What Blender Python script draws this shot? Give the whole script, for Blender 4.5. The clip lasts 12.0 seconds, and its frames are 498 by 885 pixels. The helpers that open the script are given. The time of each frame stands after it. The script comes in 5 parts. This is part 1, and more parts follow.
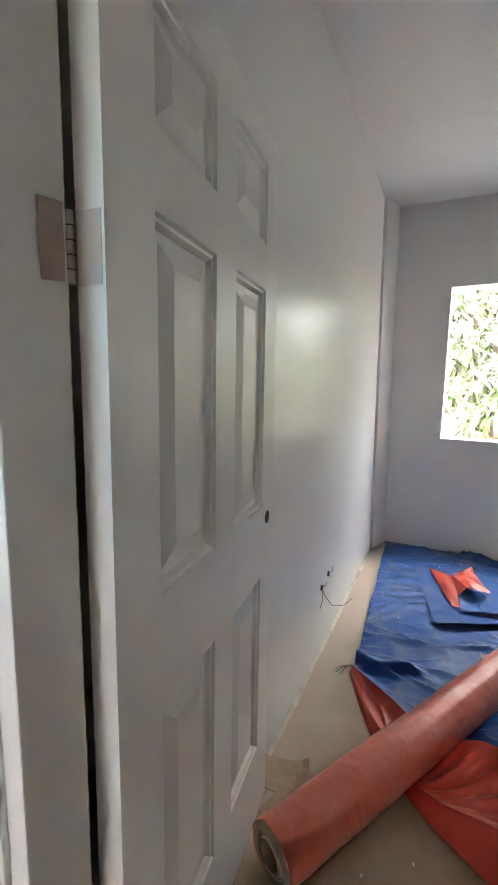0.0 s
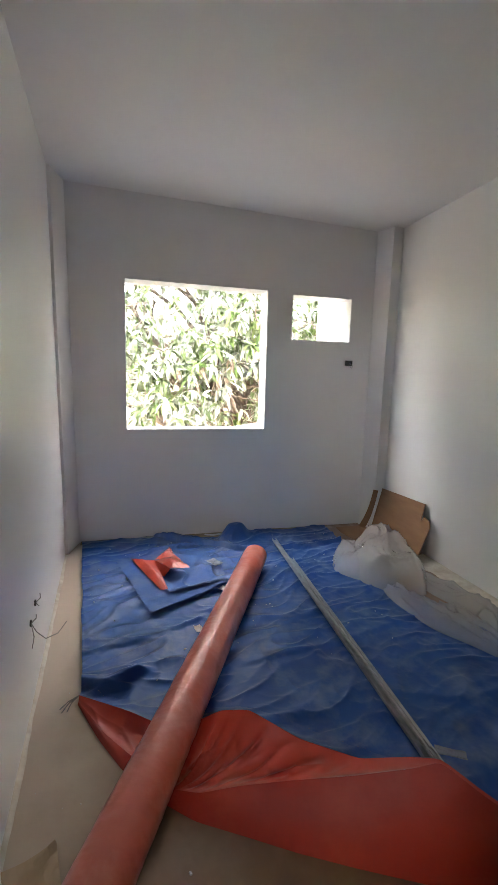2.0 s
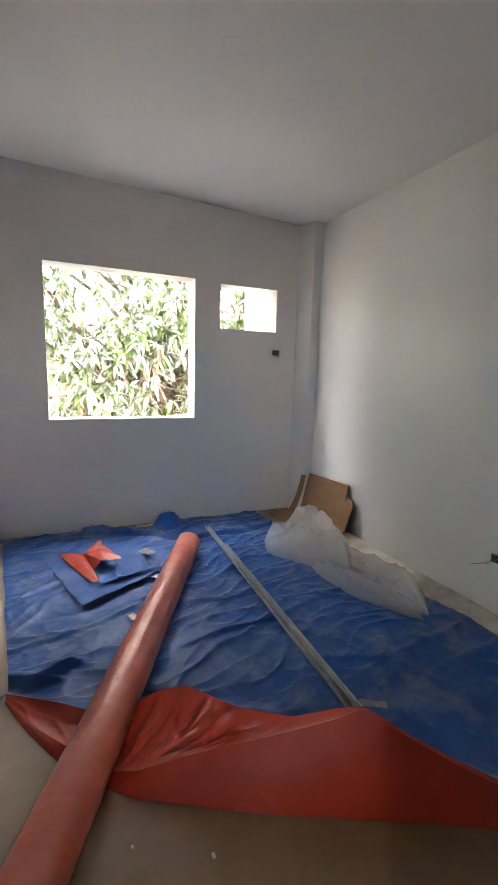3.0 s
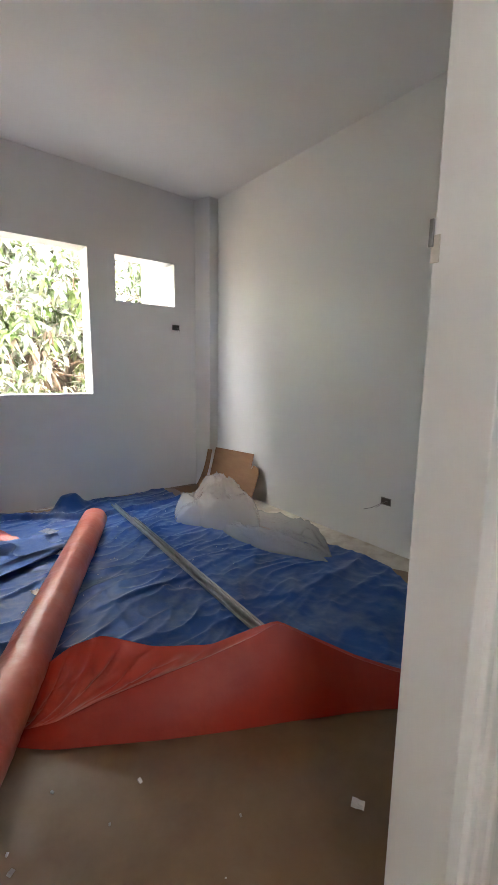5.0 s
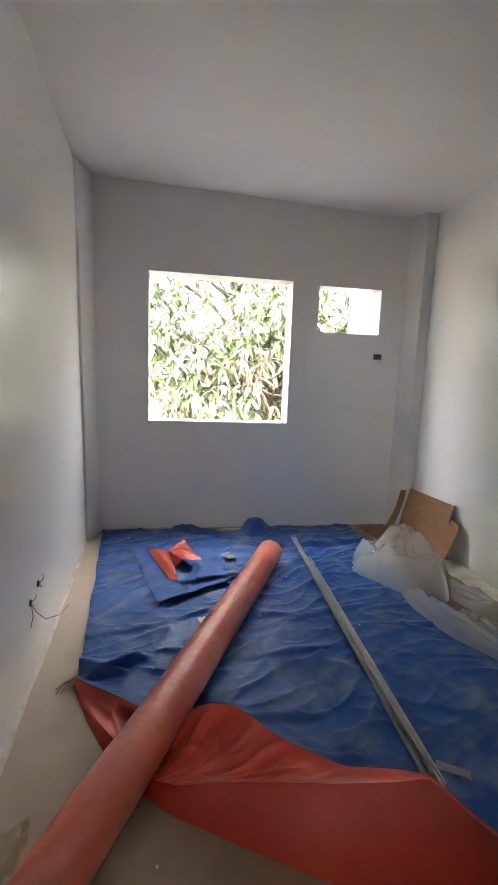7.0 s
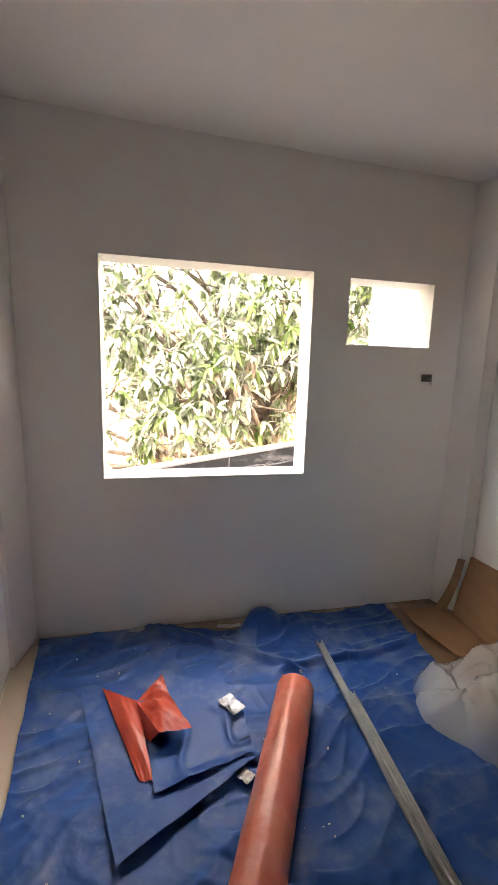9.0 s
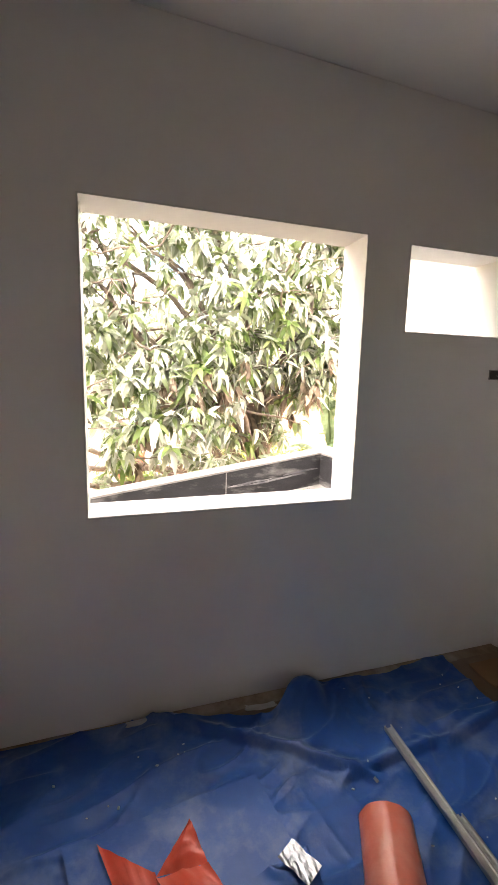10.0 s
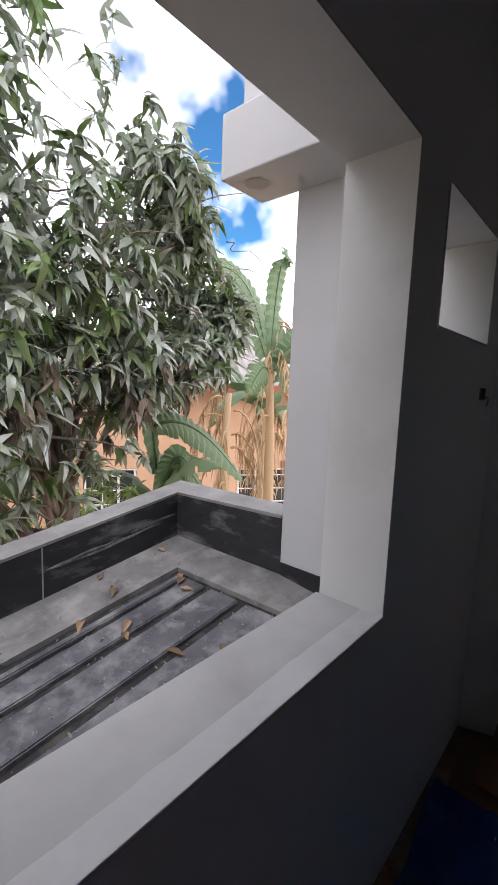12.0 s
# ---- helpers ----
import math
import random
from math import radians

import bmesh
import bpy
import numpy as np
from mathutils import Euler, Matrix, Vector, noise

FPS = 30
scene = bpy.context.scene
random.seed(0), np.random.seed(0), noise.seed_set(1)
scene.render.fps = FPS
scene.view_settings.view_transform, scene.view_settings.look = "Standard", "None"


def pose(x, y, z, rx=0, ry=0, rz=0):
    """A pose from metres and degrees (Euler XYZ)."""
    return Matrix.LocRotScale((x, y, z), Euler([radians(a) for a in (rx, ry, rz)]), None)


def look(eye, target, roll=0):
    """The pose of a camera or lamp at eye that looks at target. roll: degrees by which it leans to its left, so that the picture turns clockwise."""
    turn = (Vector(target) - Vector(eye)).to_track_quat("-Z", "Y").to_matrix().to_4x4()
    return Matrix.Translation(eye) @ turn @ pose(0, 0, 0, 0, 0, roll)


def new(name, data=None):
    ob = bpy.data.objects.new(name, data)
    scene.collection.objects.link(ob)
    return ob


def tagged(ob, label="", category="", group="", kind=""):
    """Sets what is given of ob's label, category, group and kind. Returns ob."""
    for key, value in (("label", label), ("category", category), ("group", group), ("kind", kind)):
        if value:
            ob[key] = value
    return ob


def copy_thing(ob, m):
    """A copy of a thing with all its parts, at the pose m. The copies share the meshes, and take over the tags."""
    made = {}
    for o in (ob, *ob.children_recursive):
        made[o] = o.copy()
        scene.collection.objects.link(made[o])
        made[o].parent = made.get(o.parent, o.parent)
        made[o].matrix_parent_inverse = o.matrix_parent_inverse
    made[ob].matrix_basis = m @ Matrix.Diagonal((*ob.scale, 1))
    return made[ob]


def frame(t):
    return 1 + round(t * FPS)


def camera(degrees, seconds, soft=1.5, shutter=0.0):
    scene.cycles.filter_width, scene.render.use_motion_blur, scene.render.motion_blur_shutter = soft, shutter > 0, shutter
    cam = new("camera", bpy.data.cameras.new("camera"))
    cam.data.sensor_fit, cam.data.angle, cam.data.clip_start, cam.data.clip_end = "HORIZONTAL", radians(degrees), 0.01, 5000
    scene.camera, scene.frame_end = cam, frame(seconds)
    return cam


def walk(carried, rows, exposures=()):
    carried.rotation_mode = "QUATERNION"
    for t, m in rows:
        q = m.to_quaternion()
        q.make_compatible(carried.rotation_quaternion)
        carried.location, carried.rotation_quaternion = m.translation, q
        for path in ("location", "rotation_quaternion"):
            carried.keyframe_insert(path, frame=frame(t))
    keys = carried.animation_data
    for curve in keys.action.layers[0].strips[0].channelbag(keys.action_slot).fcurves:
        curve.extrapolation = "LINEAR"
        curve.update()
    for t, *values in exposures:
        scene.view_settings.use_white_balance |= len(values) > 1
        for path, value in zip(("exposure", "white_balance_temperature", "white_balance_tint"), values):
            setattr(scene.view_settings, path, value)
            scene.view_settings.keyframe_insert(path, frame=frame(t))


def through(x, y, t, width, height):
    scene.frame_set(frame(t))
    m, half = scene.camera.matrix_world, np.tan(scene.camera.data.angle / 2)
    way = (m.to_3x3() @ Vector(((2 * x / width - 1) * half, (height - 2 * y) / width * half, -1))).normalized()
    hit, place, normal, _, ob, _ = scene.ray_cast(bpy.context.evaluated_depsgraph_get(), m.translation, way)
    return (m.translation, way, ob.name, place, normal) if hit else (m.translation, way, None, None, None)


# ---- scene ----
cam = camera(60.2, 12.0)
PATH = [
    (0, (0.101, 0.038, 1.351), (-0.83, 1.787, 1.081), 0.9),
    (0.5, (0.041, 0.112, 1.354), (-0.422, 2.038, 1.078), 0.3),
    (1, (0.016, 0.157, 1.363), (0.06, 2.136, 1.079), 0.6),
    (1.5, (-0.048, 0.186, 1.368), (0.405, 2.113, 1.081), 1.5),
    (2, (-0.104, 0.185, 1.378), (0.416, 2.093, 1.082), 1.6),
    (2.5, (-0.119, 0.166, 1.372), (0.582, 2.014, 1.069), 1.9),
    (2.7, (-0.116, 0.156, 1.366), (0.648, 1.979, 1.058), 1.9),
    (4.5, (-0.162, 0.103, 1.119), (0.872, 1.779, 0.77), 0.2),
    (5, (-0.155, 0.086, 1.134), (1.044, 1.654, 0.812), 0.8),
    (5.5, (-0.104, 0.087, 1.183), (0.829, 1.832, 0.894), 1.1),
    (6, (-0.003, 0.075, 1.243), (0.601, 1.959, 0.955), 0.7),
    (6.5, (0.059, 0.091, 1.277), (0.492, 2.021, 0.98), 1.7),
    (7, (0.074, 0.199, 1.323), (0.408, 2.148, 1.021), 2.2),
    (9, (0.096, 1.373, 1.566), (0.545, 3.292, 1.224), 1.8),
    (9.5, (0.018, 1.698, 1.502), (0.489, 3.614, 1.178), 1.5),
    (10, (-0.064, 2.076, 1.507), (0.549, 3.954, 1.195), 1.5),
    (10.5, (-0.097, 2.444, 1.501), (0.907, 4.15, 1.219), 3.5),
    (11, (-0.062, 2.79, 1.509), (1.161, 4.347, 1.23), 3.3),
    (11.5, (-0.03, 3.117, 1.533), (1.221, 4.654, 1.265), 3.0),
    (12, (-0.038, 3.371, 1.529), (1.457, 4.675, 1.274), 2.2),
]
EXPOSURES = [(0, 1.98, 6250, 10), (0.5, 1.92, 6250, 10), (1.2, 1.44, 6350, 12), (2.6, 1.5, 6300, 12), (4.6, 1.68, 6400, 12), (5.5, 1.7, 6400, 12), (6.5, 1.58, 6350, 12), (7.2, 1.55, 6400, 12), (9.0, 1.2, 7300, 17), (9.5, 1.05, 7300, 18), (10.0, 0.75, 7200, 17), (10.5, 0.5, 7200, 16), (11.0, -0.12, 6500, 15), (11.5, -0.86, 6000, 14), (12.0, -1.92, 5900, 17)]
walk(cam, [(t, look(eye, target, roll)) for t, eye, target, roll in PATH], EXPOSURES)

# ---- world, sun, lamps ----
SUN_EL, SUN_AZ = 58.0, 200.0   # the sun stands high behind the house


def sky():
    w = bpy.data.worlds.new("sky")
    scene.world = w
    w.use_nodes = True
    nt = w.node_tree
    nt.nodes.clear()
    out = nt.nodes.new("ShaderNodeOutputWorld")
    bg = nt.nodes.new("ShaderNodeBackground")
    st = nt.nodes.new("ShaderNodeTexSky")
    st.sky_type, st.sun_disc = "NISHITA", False
    st.ozone_density, st.dust_density, st.air_density = 6.0, 0.1, 1.0
    st.sun_elevation, st.sun_rotation = radians(SUN_EL), radians(SUN_AZ)
    tc = nt.nodes.new("ShaderNodeTexCoord")
    nz = nt.nodes.new("ShaderNodeTexNoise")
    nz.inputs["Scale"].default_value, nz.inputs["Detail"].default_value = 2.3, 5
    ramp = nt.nodes.new("ShaderNodeValToRGB")
    ramp.color_ramp.elements[0].position, ramp.color_ramp.elements[1].position = 0.37, 0.45
    scale = nt.nodes.new("ShaderNodeVectorMath")
    scale.operation, scale.inputs[1].default_value = "MULTIPLY", (0.40, 0.68, 0.70)
    mix = nt.nodes.new("ShaderNodeMixRGB")
    mix.inputs[2].default_value = (11.4, 11.0, 10.6, 1)
    nt.links.new(tc.outputs["Generated"], nz.inputs["Vector"])
    nt.links.new(nz.outputs["Fac"], ramp.inputs[0])
    nt.links.new(st.outputs[0], scale.inputs[0])
    nt.links.new(ramp.outputs[0], mix.inputs[0])
    nt.links.new(scale.outputs[0], mix.inputs[1])
    nt.links.new(mix.outputs[0], bg.inputs[0])
    bg.inputs[1].default_value = 1.0
    nt.links.new(bg.outputs[0], out.inputs[0])


sky()
sun = new("sun", bpy.data.lights.new("sun", "SUN"))
sun.data.energy, sun.data.angle, sun.data.color = 3.7, radians(2), (1, 0.96, 0.9)
a, e = radians(SUN_AZ), radians(SUN_EL)
sun.matrix_world = look((0, 0, 30), Vector((0, 0, 30)) - Vector((math.sin(a) * math.cos(e), math.cos(a) * math.cos(e), math.sin(e))))
# daylight in the window opening of the landing behind the doorway
lamp = new("landing_daylight", bpy.data.lights.new("landing_daylight", "AREA"))
lamp.data.shape, lamp.data.size, lamp.data.size_y = "RECTANGLE", 0.6, 0.7
lamp.data.energy, lamp.data.color = 0.28, (0.74, 0.85, 1.0)
lamp.matrix_world = look((-0.9, -1.72, 1.75), (-0.5, 0.5, 1.3))


# ---- materials ----
def mat(name, c1, c2, scale=3.0, rough=0.5, bump=0.1, fine=60.0, metal=0.0, spec=0.5, stain=None, stain_scale=1.2, stain_amt=0.3,
        per_piece=0.0, island=False, aniso=(1, 1, 1), rough_var=0.1, dist=0.002, stain_lo=0.48):
    m = bpy.data.materials.new(name)
    m.use_nodes = True
    nt = m.node_tree
    N, L = nt.nodes.new, nt.links.new
    b = nt.nodes["Principled BSDF"]
    tc, mp = N("ShaderNodeTexCoord"), N("ShaderNodeMapping")
    mp.inputs["Scale"].default_value = aniso
    L(tc.outputs["Object"], mp.inputs[0])
    n1, n2 = N("ShaderNodeTexNoise"), N("ShaderNodeTexNoise")
    for n, s, d in ((n1, scale, 6), (n2, fine, 4)):
        n.inputs["Scale"].default_value, n.inputs["Detail"].default_value = s, d
        L(mp.outputs[0], n.inputs["Vector"])
    r1 = N("ShaderNodeMapRange")
    r1.inputs[1].default_value, r1.inputs[2].default_value = 0.32, 0.68
    L(n1.outputs["Fac"], r1.inputs[0])
    mix = N("ShaderNodeMixRGB")
    mix.inputs[1].default_value, mix.inputs[2].default_value = (*c1, 1), (*c2, 1)
    L(r1.outputs[0], mix.inputs[0])
    col = mix.outputs[0]
    if stain:
        n3, r3, mx = N("ShaderNodeTexNoise"), N("ShaderNodeMapRange"), N("ShaderNodeMixRGB")
        n3.inputs["Scale"].default_value, n3.inputs["Detail"].default_value, n3.inputs["Roughness"].default_value = stain_scale, 9, 0.62
        L(mp.outputs[0], n3.inputs["Vector"])
        r3.inputs[1].default_value, r3.inputs[2].default_value, r3.inputs[4].default_value = stain_lo, stain_lo + 0.24, stain_amt
        L(n3.outputs["Fac"], r3.inputs[0])
        L(r3.outputs[0], mx.inputs[0])
        L(col, mx.inputs[1])
        mx.inputs[2].default_value = (*stain, 1)
        col = mx.outputs[0]
    if per_piece:
        rnd = N("ShaderNodeNewGeometry") if island else N("ShaderNodeObjectInfo")
        rr, hsv = N("ShaderNodeMapRange"), N("ShaderNodeHueSaturation")
        rr.inputs[3].default_value, rr.inputs[4].default_value = 1 - per_piece, 1 + per_piece
        L(rnd.outputs["Random Per Island" if island else "Random"], rr.inputs[0])
        L(rr.outputs[0], hsv.inputs["Value"])
        L(col, hsv.inputs["Color"])
        col = hsv.outputs[0]
    L(col, b.inputs["Base Color"])
    rv = N("ShaderNodeMapRange")
    rv.inputs[3].default_value, rv.inputs[4].default_value = max(0.02, rough - rough_var), min(1, rough + rough_var)
    L(n1.outputs["Fac"], rv.inputs[0])
    L(rv.outputs[0], b.inputs["Roughness"])
    b.inputs["Metallic"].default_value = metal
    b.inputs["Specular IOR Level"].default_value = spec
    if bump:
        bp = N("ShaderNodeBump")
        bp.inputs["Strength"].default_value, bp.inputs["Distance"].default_value = bump, dist
        L(n2.outputs["Fac"], bp.inputs["Height"])
        L(bp.outputs[0], b.inputs["Normal"])
    return m


def leaf_mat(name, c1, c2, dust, rough=0.5, through=0.25, gloss=0.35):
    """Leaves: two greens and a dust tone by leaf, with some light passing through."""
    m = mat(name, c1, c2, 9, rough, 0.1, 80, per_piece=0.3, island=True, spec=gloss)
    nt = m.node_tree
    N, L = nt.nodes.new, nt.links.new
    b = nt.nodes["Principled BSDF"]
    src = b.inputs["Base Color"].links[0].from_socket
    g, r, mx = N("ShaderNodeNewGeometry"), N("ShaderNodeValToRGB"), N("ShaderNodeMixRGB")
    r.color_ramp.elements[0].position, r.color_ramp.elements[1].position = 0.15, 1.0
    L(g.outputs["Random Per Island"], r.inputs[0])
    L(r.outputs[0], mx.inputs[0])
    L(src, mx.inputs[1])
    mx.inputs[2].default_value = (*dust, 1)
    L(mx.outputs[0], b.inputs["Base Color"])
    t, add = N("ShaderNodeBsdfTranslucent"), N("ShaderNodeMixShader")
    L(mx.outputs[0], t.inputs[0])
    add.inputs[0].default_value = through
    out = nt.nodes["Material Output"]
    L(b.outputs[0], add.inputs[1])
    L(t.outputs[0], add.inputs[2])
    L(add.outputs[0], out.inputs[0])
    return m


PAINT = mat("semi_gloss_white_paint", (0.80, 0.80, 0.785), (0.83, 0.83, 0.815), 1.2, 0.42, 0.0, 7, spec=0.6, stain=(0.77, 0.755, 0.73), stain_scale=1.1, stain_amt=0.08, rough_var=0.02)
GLOSS = PAINT.node_tree.nodes["Principled BSDF"]
GLOSS.inputs["Coat Weight"].default_value, GLOSS.inputs["Coat Roughness"].default_value = 0.4, 0.19
PAINT_WIN = mat("matt_white_wall_paint", (0.74, 0.72, 0.705), (0.78, 0.76, 0.745), 1.4, 0.5, 0.06, 40, stain=(0.60, 0.57, 0.53), stain_scale=1.3, stain_amt=0.2)
CEIL = mat("white_ceiling_paint", (0.80, 0.785, 0.77), (0.83, 0.815, 0.80), 1.1, 0.6, 0.05, 40, stain=(0.66, 0.64, 0.6), stain_amt=0.15)
# white reveal paint, base darkened to hold back the daylight falling on it
REVEAL = mat("dimmed_white_reveal_paint", (0.60, 0.595, 0.58), (0.65, 0.645, 0.63), 3, 0.5, 0.15, 25, stain=(0.48, 0.46, 0.43), stain_scale=3.5, stain_amt=0.4)
DOORP = mat("white_door_paint", (0.76, 0.745, 0.72), (0.80, 0.785, 0.76), 2.2, 0.36, 0.06, 60, stain=(0.58, 0.54, 0.5), stain_scale=4, stain_amt=0.2)
FLOOR = mat("dusty_brown_screed", (0.155, 0.088, 0.044), (0.205, 0.125, 0.067), 1.3, 0.32, 0.12, 70, stain=(0.29, 0.205, 0.125), stain_scale=5.5, stain_amt=0.3, rough_var=0.05, stain_lo=0.4)


def wall_dust(m, x_full, x_none, dust):
    """Pale plaster dust that has settled on the floor along the wall."""
    nt = m.node_tree
    N, L = nt.nodes.new, nt.links.new
    b = nt.nodes["Principled BSDF"]
    src = b.inputs["Base Color"].links[0].from_socket
    tc, sep, r, n, ad, mx = N("ShaderNodeTexCoord"), N("ShaderNodeSeparateXYZ"), N("ShaderNodeMapRange"), N("ShaderNodeTexNoise"), N("ShaderNodeMath"), N("ShaderNodeMixRGB")
    n.inputs["Scale"].default_value, n.inputs["Detail"].default_value = 4.5, 7
    L(tc.outputs["Object"], sep.inputs[0])
    L(tc.outputs["Object"], n.inputs["Vector"])
    ad.operation, ad.inputs[1].default_value = "MULTIPLY_ADD", 0.35
    L(n.outputs["Fac"], ad.inputs[0])
    L(sep.outputs["X"], ad.inputs[2])
    r.inputs[1].default_value, r.inputs[2].default_value = x_full + 0.17, x_none + 0.17
    r.inputs[3].default_value, r.inputs[4].default_value = 0.85, 0.0
    L(ad.outputs[0], r.inputs[0])
    L(r.outputs[0], mx.inputs[0])
    L(src, mx.inputs[1])
    mx.inputs[2].default_value = (*dust, 1)
    L(mx.outputs[0], b.inputs["Base Color"])


wall_dust(FLOOR, -0.42, 0.02, (0.54, 0.44, 0.345))
PLASTERDUST = mat("plaster_dust", (0.55, 0.50, 0.42), (0.68, 0.64, 0.56), 12, 0.85, 0.5, 60, stain=(0.36, 0.28, 0.2), stain_scale=8, stain_amt=0.6)
DIRT = mat("brown_cement_dirt", (0.22, 0.155, 0.10), (0.33, 0.25, 0.17), 10, 0.9, 0.6, 50, stain=(0.52, 0.46, 0.38), stain_scale=7, stain_amt=0.6, dist=0.005)
BLUE = mat("dusty_blue_tarpaulin", (0.008, 0.058, 0.235), (0.015, 0.080, 0.29), 6, 0.46, 0.4, 13, stain=(0.23, 0.27, 0.34), stain_scale=4.2, stain_amt=0.48, spec=0.3, dist=0.009, stain_lo=0.5)
BLUE_DUST = BLUE.node_tree.nodes["Principled BSDF"]
BLUE_DUST.inputs["Sheen Weight"].default_value, BLUE_DUST.inputs["Sheen Roughness"].default_value = 0.6, 0.32
BLUE_DUST.inputs["Sheen Tint"].default_value = (0.62, 0.72, 0.9, 1)
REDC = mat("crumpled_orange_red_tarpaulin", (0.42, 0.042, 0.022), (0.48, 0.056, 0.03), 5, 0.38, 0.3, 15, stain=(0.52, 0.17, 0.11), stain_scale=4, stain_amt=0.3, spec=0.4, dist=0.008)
# same sheet as REDC, base darkened to paint shade on the steep front
RED_SHADED = mat("shaded_orange_red_tarpaulin", (0.29, 0.024, 0.012), (0.34, 0.034, 0.016), 5, 0.45, 0.3, 30, stain=(0.42, 0.09, 0.055), stain_scale=4, stain_amt=0.3, spec=0.25, dist=0.005)
ROLLRED = mat("dusty_orange_roll", (0.53, 0.115, 0.07), (0.60, 0.155, 0.10), 6, 0.33, 0.45, 38, stain=(0.70, 0.40, 0.32), stain_scale=5, stain_amt=0.45, spec=0.6, dist=0.003)
ZINC = mat("galvanised_steel", (0.36, 0.36, 0.35), (0.50, 0.50, 0.49), 14, 0.34, 0.15, 90, metal=0.85, stain=(0.5, 0.48, 0.44), stain_scale=6, stain_amt=0.4)
CARD = mat("brown_cardboard", (0.24, 0.13, 0.065), (0.28, 0.16, 0.08), 6, 0.8, 0.3, 90, aniso=(1, 1, 5), stain=(0.28, 0.16, 0.085), stain_scale=3, stain_amt=0.3)
KRAFT = mat("pale_kraft_paper", (0.40, 0.29, 0.18), (0.48, 0.36, 0.23), 9, 0.7, 0.4, 40, stain=(0.3, 0.2, 0.11), stain_scale=6, stain_amt=0.3)
CORE = mat("cardboard_tube", (0.30, 0.24, 0.19), (0.38, 0.31, 0.25), 20, 0.8, 0.3, 80)
# near-black colour that paints the shade inside holes and gaps
CAVITY_SHADE = mat("cavity_shade", (0.03, 0.025, 0.022), (0.06, 0.05, 0.045), 20, 0.8, 0.2, 60)
CABLE = mat("grey_cable", (0.16, 0.15, 0.14), (0.22, 0.21, 0.2), 30, 0.5, 0.1, 90)
TAPE = mat("brownish_masking_tape", (0.42, 0.31, 0.26), (0.50, 0.385, 0.33), 14, 0.55, 0.3, 70, stain=(0.36, 0.2, 0.15), stain_scale=9, stain_amt=0.4)
TAPEPALE = mat("painted_over_tape", (0.52, 0.46, 0.42), (0.60, 0.54, 0.50), 14, 0.5, 0.3, 70)
STEEL = mat("brushed_steel", (0.42, 0.41, 0.38), (0.55, 0.53, 0.5), 25, 0.35, 0.1, 100, metal=0.9)
FOIL = mat("silver_foil", (0.14, 0.15, 0.17), (0.30, 0.31, 0.33), 25, 0.35, 0.8, 45, metal=0.9)
PAPER = mat("white_scrap", (0.48, 0.47, 0.45), (0.60, 0.59, 0.57), 20, 0.8, 0.3, 60, per_piece=0.3)
BLACKP = mat("black_plastic", (0.012, 0.012, 0.014), (0.03, 0.03, 0.032), 12, 0.45, 0.2, 60)
CONC = mat("dusty_grey_concrete", (0.20, 0.19, 0.185), (0.31, 0.30, 0.29), 5, 0.85, 0.6, 45, stain=(0.44, 0.42, 0.40), stain_scale=2.2, stain_amt=0.6, dist=0.006)
GROOVE = mat("black_grime_in_joints", (0.016, 0.015, 0.015), (0.04, 0.036, 0.033), 9, 0.85, 0.6, 45, stain=(0.16, 0.145, 0.13), stain_scale=9, stain_amt=0.5, dist=0.006)
SLAB = mat("dusty_bitumen_slab", (0.065, 0.064, 0.075), (0.15, 0.148, 0.16), 7, 0.8, 0.6, 45, stain=(0.40, 0.39, 0.385), stain_scale=5.5, stain_amt=0.75, dist=0.007)
BORDER = mat("grimy_cement_border", (0.13, 0.125, 0.12), (0.25, 0.24, 0.23), 6, 0.85, 0.6, 40, stain=(0.42, 0.40, 0.38), stain_scale=4.5, stain_amt=0.7, dist=0.006)
BITUMEN = mat("black_bitumen_paint", (0.010, 0.010, 0.012), (0.022, 0.022, 0.026), 6, 0.5, 0.5, 50, stain=(0.36, 0.35, 0.34), stain_scale=2.3, stain_amt=0.7, aniso=(1.1, 1.1, 3.2), dist=0.005, stain_lo=0.52)
SILL = mat("dusty_cement_sill", (0.38, 0.375, 0.365), (0.47, 0.465, 0.455), 3, 0.7, 0.3, 40, stain=(0.30, 0.285, 0.26), stain_scale=4, stain_amt=0.5)
LAP = mat("thin_paint_over_cement", (0.46, 0.46, 0.46), (0.53, 0.53, 0.53), 6, 0.5, 0.25, 30, stain=(0.40, 0.39, 0.375), stain_scale=7, stain_amt=0.7)
EXTW = mat("white_outside_paint", (0.51, 0.51, 0.515), (0.56, 0.56, 0.565), 1.5, 0.6, 0.2, 30, stain=(0.5, 0.48, 0.45), stain_scale=1.2, stain_amt=0.25)
BARK = mat("grey_brown_bark", (0.12, 0.095, 0.075), (0.22, 0.18, 0.15), 8, 0.9, 0.8, 35, aniso=(1, 1, 0.25), dist=0.01)
# the dust tone is whitened further to paint sky glare on the leaves
MANGO = leaf_mat("dusty_glare_mango_leaf", (0.085, 0.145, 0.032), (0.16, 0.215, 0.065), (0.48, 0.50, 0.46), 0.36, 0.27, 0.9)
# brighter green that paints mango leaves with light shining through
BACKLIT = leaf_mat("backlit_mango_leaf", (0.095, 0.19, 0.04), (0.16, 0.25, 0.065), (0.27, 0.33, 0.15), 0.45, 0.42, 0.5)
DRYLEAF = leaf_mat("dry_brown_leaf", (0.13, 0.098, 0.07), (0.20, 0.15, 0.105), (0.30, 0.25, 0.19), 0.8)
